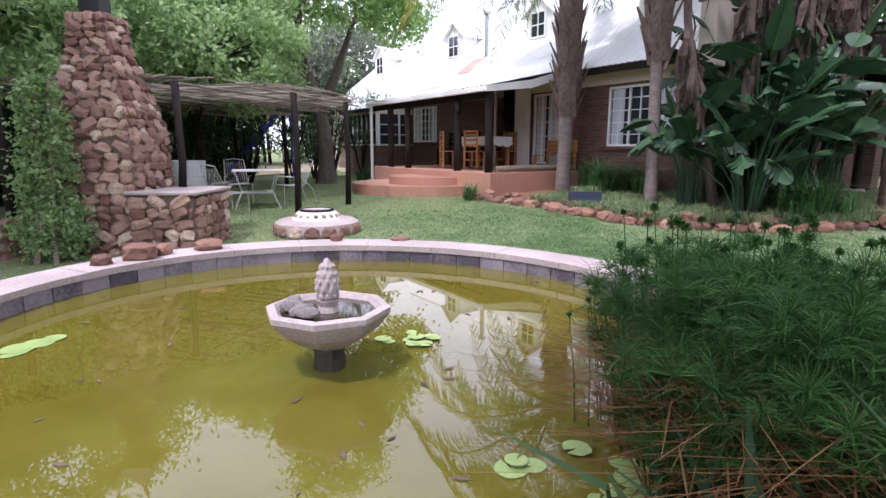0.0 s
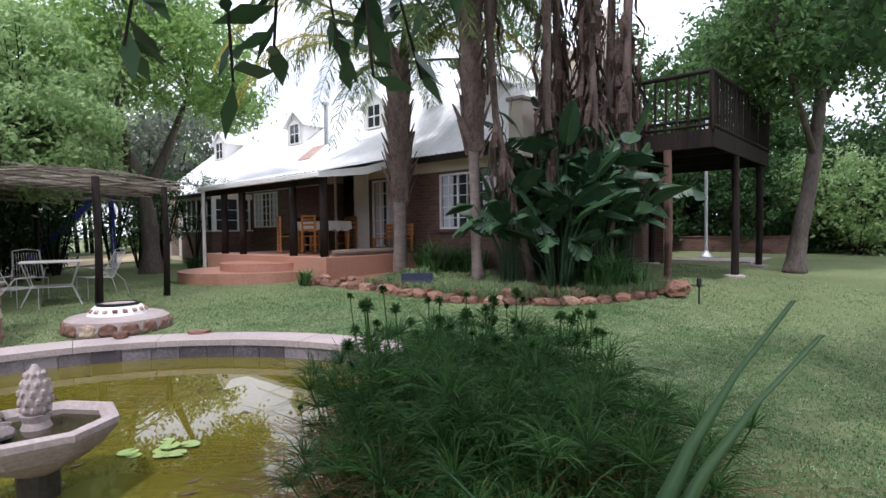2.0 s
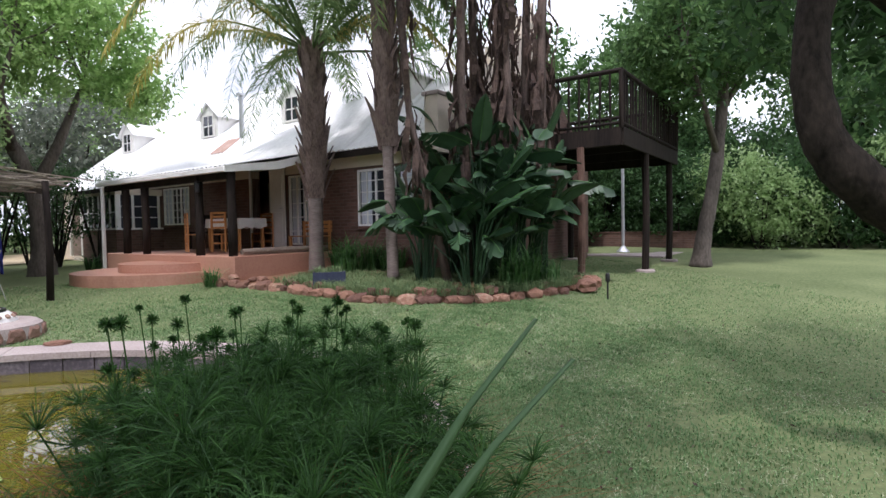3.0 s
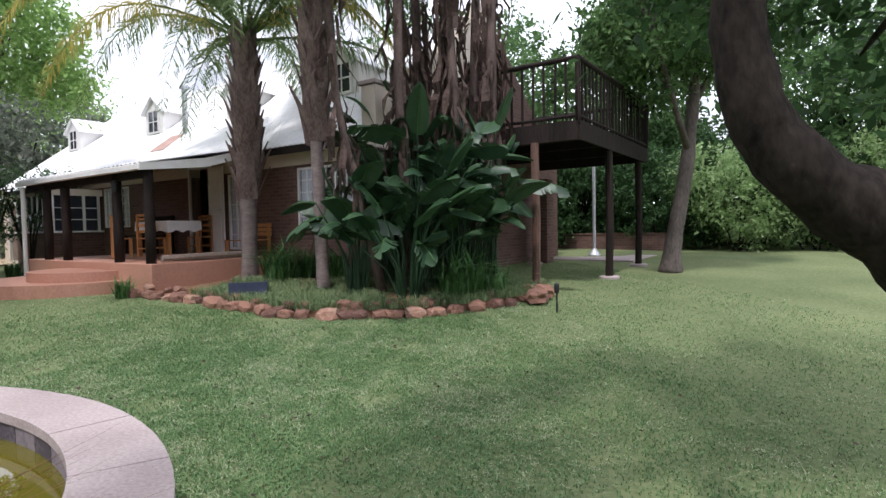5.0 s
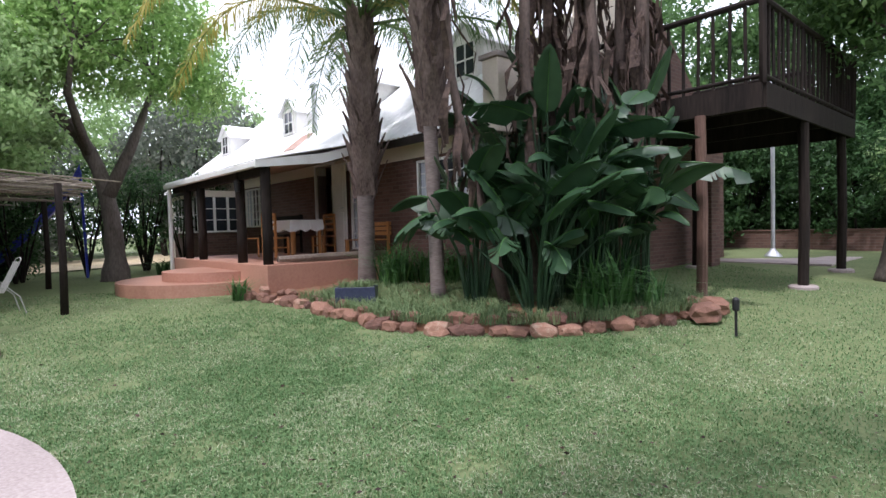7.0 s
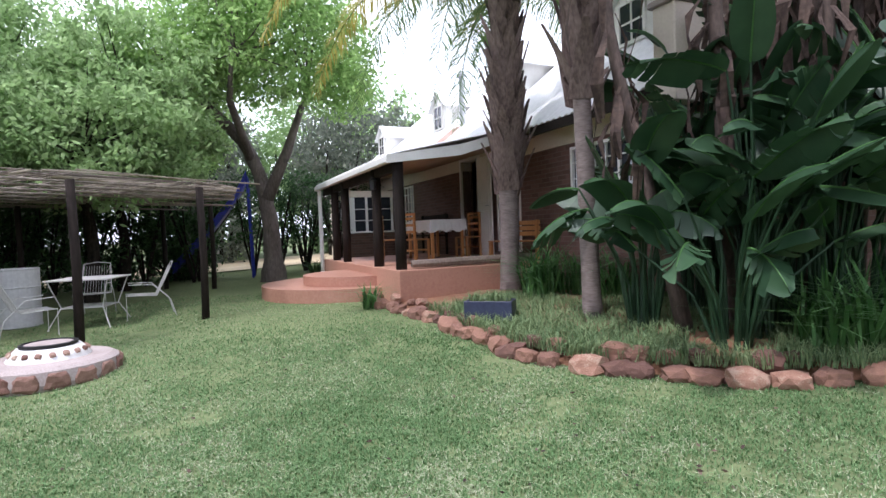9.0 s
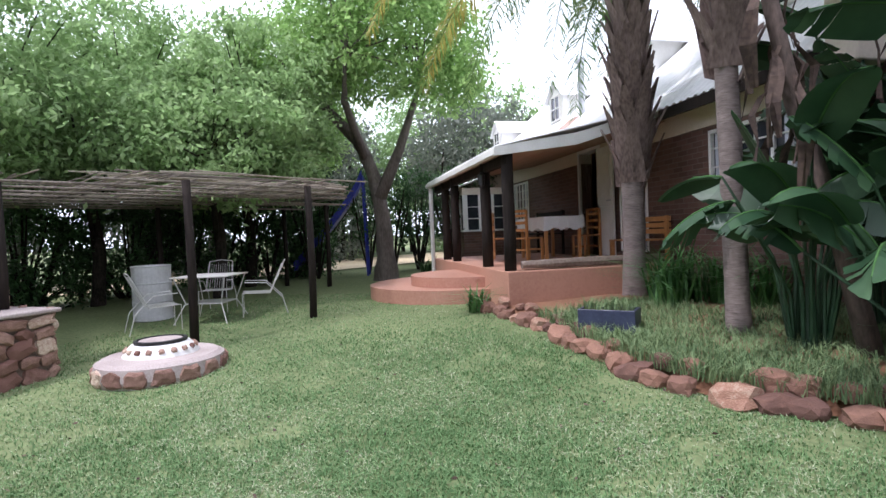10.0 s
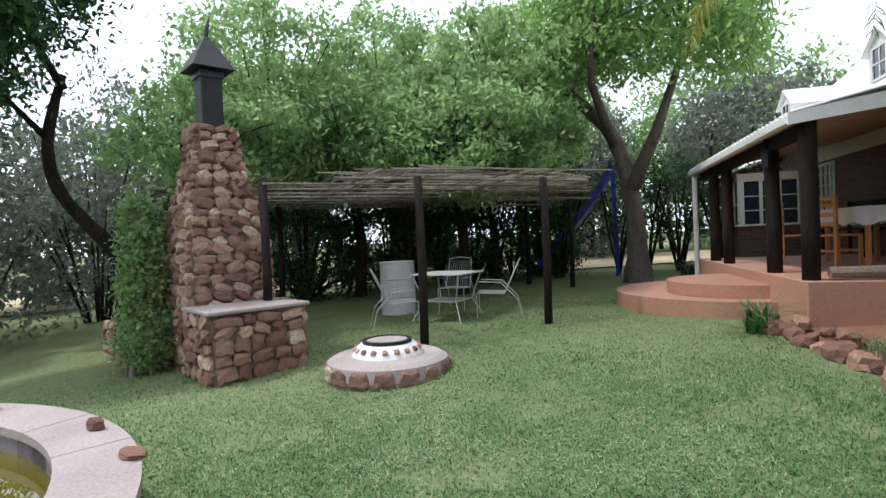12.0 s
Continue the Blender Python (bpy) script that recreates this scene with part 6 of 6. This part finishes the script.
SH = "dense green garden shrub at the lawn's edge"
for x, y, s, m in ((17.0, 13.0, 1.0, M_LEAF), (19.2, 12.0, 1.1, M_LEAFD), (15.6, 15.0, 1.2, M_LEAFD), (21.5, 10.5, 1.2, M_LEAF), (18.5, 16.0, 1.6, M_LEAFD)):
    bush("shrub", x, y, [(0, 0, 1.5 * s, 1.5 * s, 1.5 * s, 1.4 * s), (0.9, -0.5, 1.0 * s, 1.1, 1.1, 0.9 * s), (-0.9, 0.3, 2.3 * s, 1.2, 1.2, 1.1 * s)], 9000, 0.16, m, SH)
for x, y, s, m in ((-9.5, 4.8, 1.0, M_LEAFG), (-11, 7.0, 1.3, M_LEAFG), (-8.2, 3.6, 0.7, M_LEAFD), (-12.5, 3.0, 1.4, M_LEAFD)):
    bush("shrub", x, y, [(0, 0, 1.3 * s, 1.4 * s, 1.4 * s, 1.3 * s), (0.6, 0.5, 2.6 * s, 1.2 * s, 1.2 * s, 1.2 * s), (-0.6, -0.3, 3.6 * s, 1.1 * s, 1.1 * s, 1.0 * s)], 7500, 0.12, m, "thin greyish bush at the edge of the garden", 16)

# undergrowth row behind the pergola: many thin dark stems
rnd = random.Random(21)
for k in range(16):
    x, y = -9.4 + k * 0.5 + rnd.uniform(-.3, .3), 12.0 + k * 0.55 + rnd.uniform(-.5, .5)
    t = thing("sapling", pose(x, y, gz(x, y) - 0.05), "thin dark-stemmed shrub in the hedge row", "shrub", "hedge row shrubs")
    bm = bmesh.new()
    for j in range(7):
        a = rnd.uniform(0, 6.28)
        tube_bm([(0, 0, 0), (0.25 * math.cos(a), 0.25 * math.sin(a), 1.0), (0.6 * math.cos(a + .3), 0.6 * math.sin(a + .3), 2.3)], [0.03, 0.022, 0.01], 5, bm)
    tagged(part("stem_mass", bm, M_BARKDARK, t), kind="stuff")
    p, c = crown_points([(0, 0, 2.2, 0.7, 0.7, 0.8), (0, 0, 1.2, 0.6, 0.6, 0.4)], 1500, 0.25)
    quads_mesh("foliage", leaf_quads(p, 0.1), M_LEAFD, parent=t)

# tree with a curving stem at the garden's left end
tree("tree", (-6.6, 6.9, gz(-6.6, 6.9) - 0.05), [(0, 0, 0), (0, -0.05, 1.0), (-0.1, -0.55, 1.75), (-0.15, -1.0, 2.4), (-0.1, -1.1, 3.1), (0, -0.9, 4.0)], [0.13, 0.11, 0.1, 0.085, 0.075, 0.05],
     [([(0, -0.9, 3.8), (0.4, -1.4, 4.6), (0.9, -1.6, 5.0)], [0.06, 0.04, 0.02]), ([(-0.1, -1.1, 3.1), (0.3, -1.8, 3.8)], [0.05, 0.02])],
     [(0.4, -1.6, 4.9, 1.2, 1.1, 0.8), (0.5, -2.4, 4.2, 1.0, 1.0, 0.9), (0, -1.6, 6.0, 1.5, 1.4, 1.0), (1.0, -2.0, 3.9, 0.75, 0.7, 0.8), (0.9, -2.6, 3.3, 0.75, 0.8, 0.9)], 27000, 0.12, M_LEAFD, M_BARKDARK, "dark-leaved tree with a curving black stem", 40, 0.35)

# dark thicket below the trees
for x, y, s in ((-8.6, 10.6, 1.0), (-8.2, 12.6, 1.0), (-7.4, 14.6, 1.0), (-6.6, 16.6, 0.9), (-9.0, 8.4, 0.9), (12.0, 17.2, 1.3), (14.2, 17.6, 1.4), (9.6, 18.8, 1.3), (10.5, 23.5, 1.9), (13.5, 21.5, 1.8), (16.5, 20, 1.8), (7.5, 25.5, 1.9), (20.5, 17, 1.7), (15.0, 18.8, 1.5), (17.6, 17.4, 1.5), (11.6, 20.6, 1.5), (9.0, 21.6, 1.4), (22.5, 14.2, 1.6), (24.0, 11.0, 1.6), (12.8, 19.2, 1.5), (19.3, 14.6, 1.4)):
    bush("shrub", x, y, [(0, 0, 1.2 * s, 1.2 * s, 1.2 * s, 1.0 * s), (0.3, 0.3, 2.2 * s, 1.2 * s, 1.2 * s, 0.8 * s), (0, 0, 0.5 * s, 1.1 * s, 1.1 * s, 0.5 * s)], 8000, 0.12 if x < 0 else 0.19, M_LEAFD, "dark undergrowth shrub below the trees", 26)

# distant woods round the garden
for i, (name, pts) in enumerate((("a", [(-16, 2, 5), (-17, 8, 5.5), (-15.5, 13, 6), (-14, 19, 6.5), (-11, 24, 7), (-5, 27, 7.5), (-17, -4, 5)]), ("b", [(9.5, 27, 10), (14, 24, 12), (20, 20, 12), (25, 15, 11), (26, 9, 11), (26, 3, 9), (12.5, 20, 9), (9.5, 22, 10), (17, 18.5, 10), (23, 12, 9)]), ("c", [(-12, -9, 7), (-4, -13, 8), (4, -12, 8), (12, -10, 8), (20, -5, 7)]), ("d", [(-9, 31, 9), (-5, 33, 9.5), (-13, 29, 8)]))):
    P = []
    bm = bmesh.new()
    for x, y, h in pts:
        z = gz(x, y)
        q, c = crown_points([(x, y, z + h * 0.62, 2.8, 2.8, h * 0.33), (x + 1.2, y - 1, z + h * 0.25, 2.2, 2.2, h * 0.27), (x - 1.5, y + 1, z + h * 0.5, 2.0, 2.0, h * 0.28)], 13000, 0.5)
        P.append(q)
        for k in range(7):
            a = k * 0.9 + x
            tube_bm([(x + 1.3 * math.cos(a), y + 1.3 * math.sin(a), z - 0.1), (x + 1.5 * math.cos(a), y + 1.5 * math.sin(a), z + h * 0.3), (x + 1.6 * math.cos(a + .3), y + 1.6 * math.sin(a + .3), z + h * 0.6)], [0.11, 0.08, 0.03], 6, bm)
    w = thing("woods", pose(0, 0, 0), "belt of trees closing off the garden", "woods", kind="stuff")
    tagged(part("stem_mass", bm, M_BARKDARK, w), kind="stuff")
    # belts b and c take the leaf colour that has shade painted in
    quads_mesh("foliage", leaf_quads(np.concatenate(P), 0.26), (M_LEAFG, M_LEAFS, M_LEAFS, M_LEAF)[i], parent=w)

# pale sandy track beyond the hedge and the far bush land
bm = bmesh.new()
for a, b in zip(range(-60, 60, 4), range(-56, 64, 4)):
    q = [(-13 + 0.55 * a - 3, 14 + 0.85 * a, 0), (-13 + 0.55 * a + 2.5, 14 + 0.85 * a - 1.6, 0), (-13 + 0.55 * b + 2.5, 14 + 0.85 * b - 1.6, 0), (-13 + 0.55 * b - 3, 14 + 0.85 * b, 0)]
    bm.faces.new([bm.verts.new((x, y, gz(x, y) + 0.04)) for x, y, z in q])
bmesh.ops.recalc_face_normals(bm, faces=bm.faces)
tagged(add_mesh("road", bm, M_DIRT), "pale sandy track behind the hedge", "track", kind="structure")

# dry leaves lying on the lawn
n = 900
x, y = rng.normal(3.0, 2.6, n), rng.normal(4.6, 2.6, n)
ok = (np.hypot(x - PX, y - PY) > RO + 0.05) & (y > -1) & ~in_poly(x, y, EDGE + inner)
p = np.stack([x[ok], y[ok], gzv(x[ok], y[ok]) + 0.026], 1)
flat = rng.normal(size=(len(p), 3)) * np.array([1, 1, 0.15])
tagged(quads_mesh("leaf_litter", leaf_quads(p, 0.035, 0.5, 0.0, flat * 3), M_DEAD), "scattered dry brown leaves on the lawn", "leaves", kind="stuff")
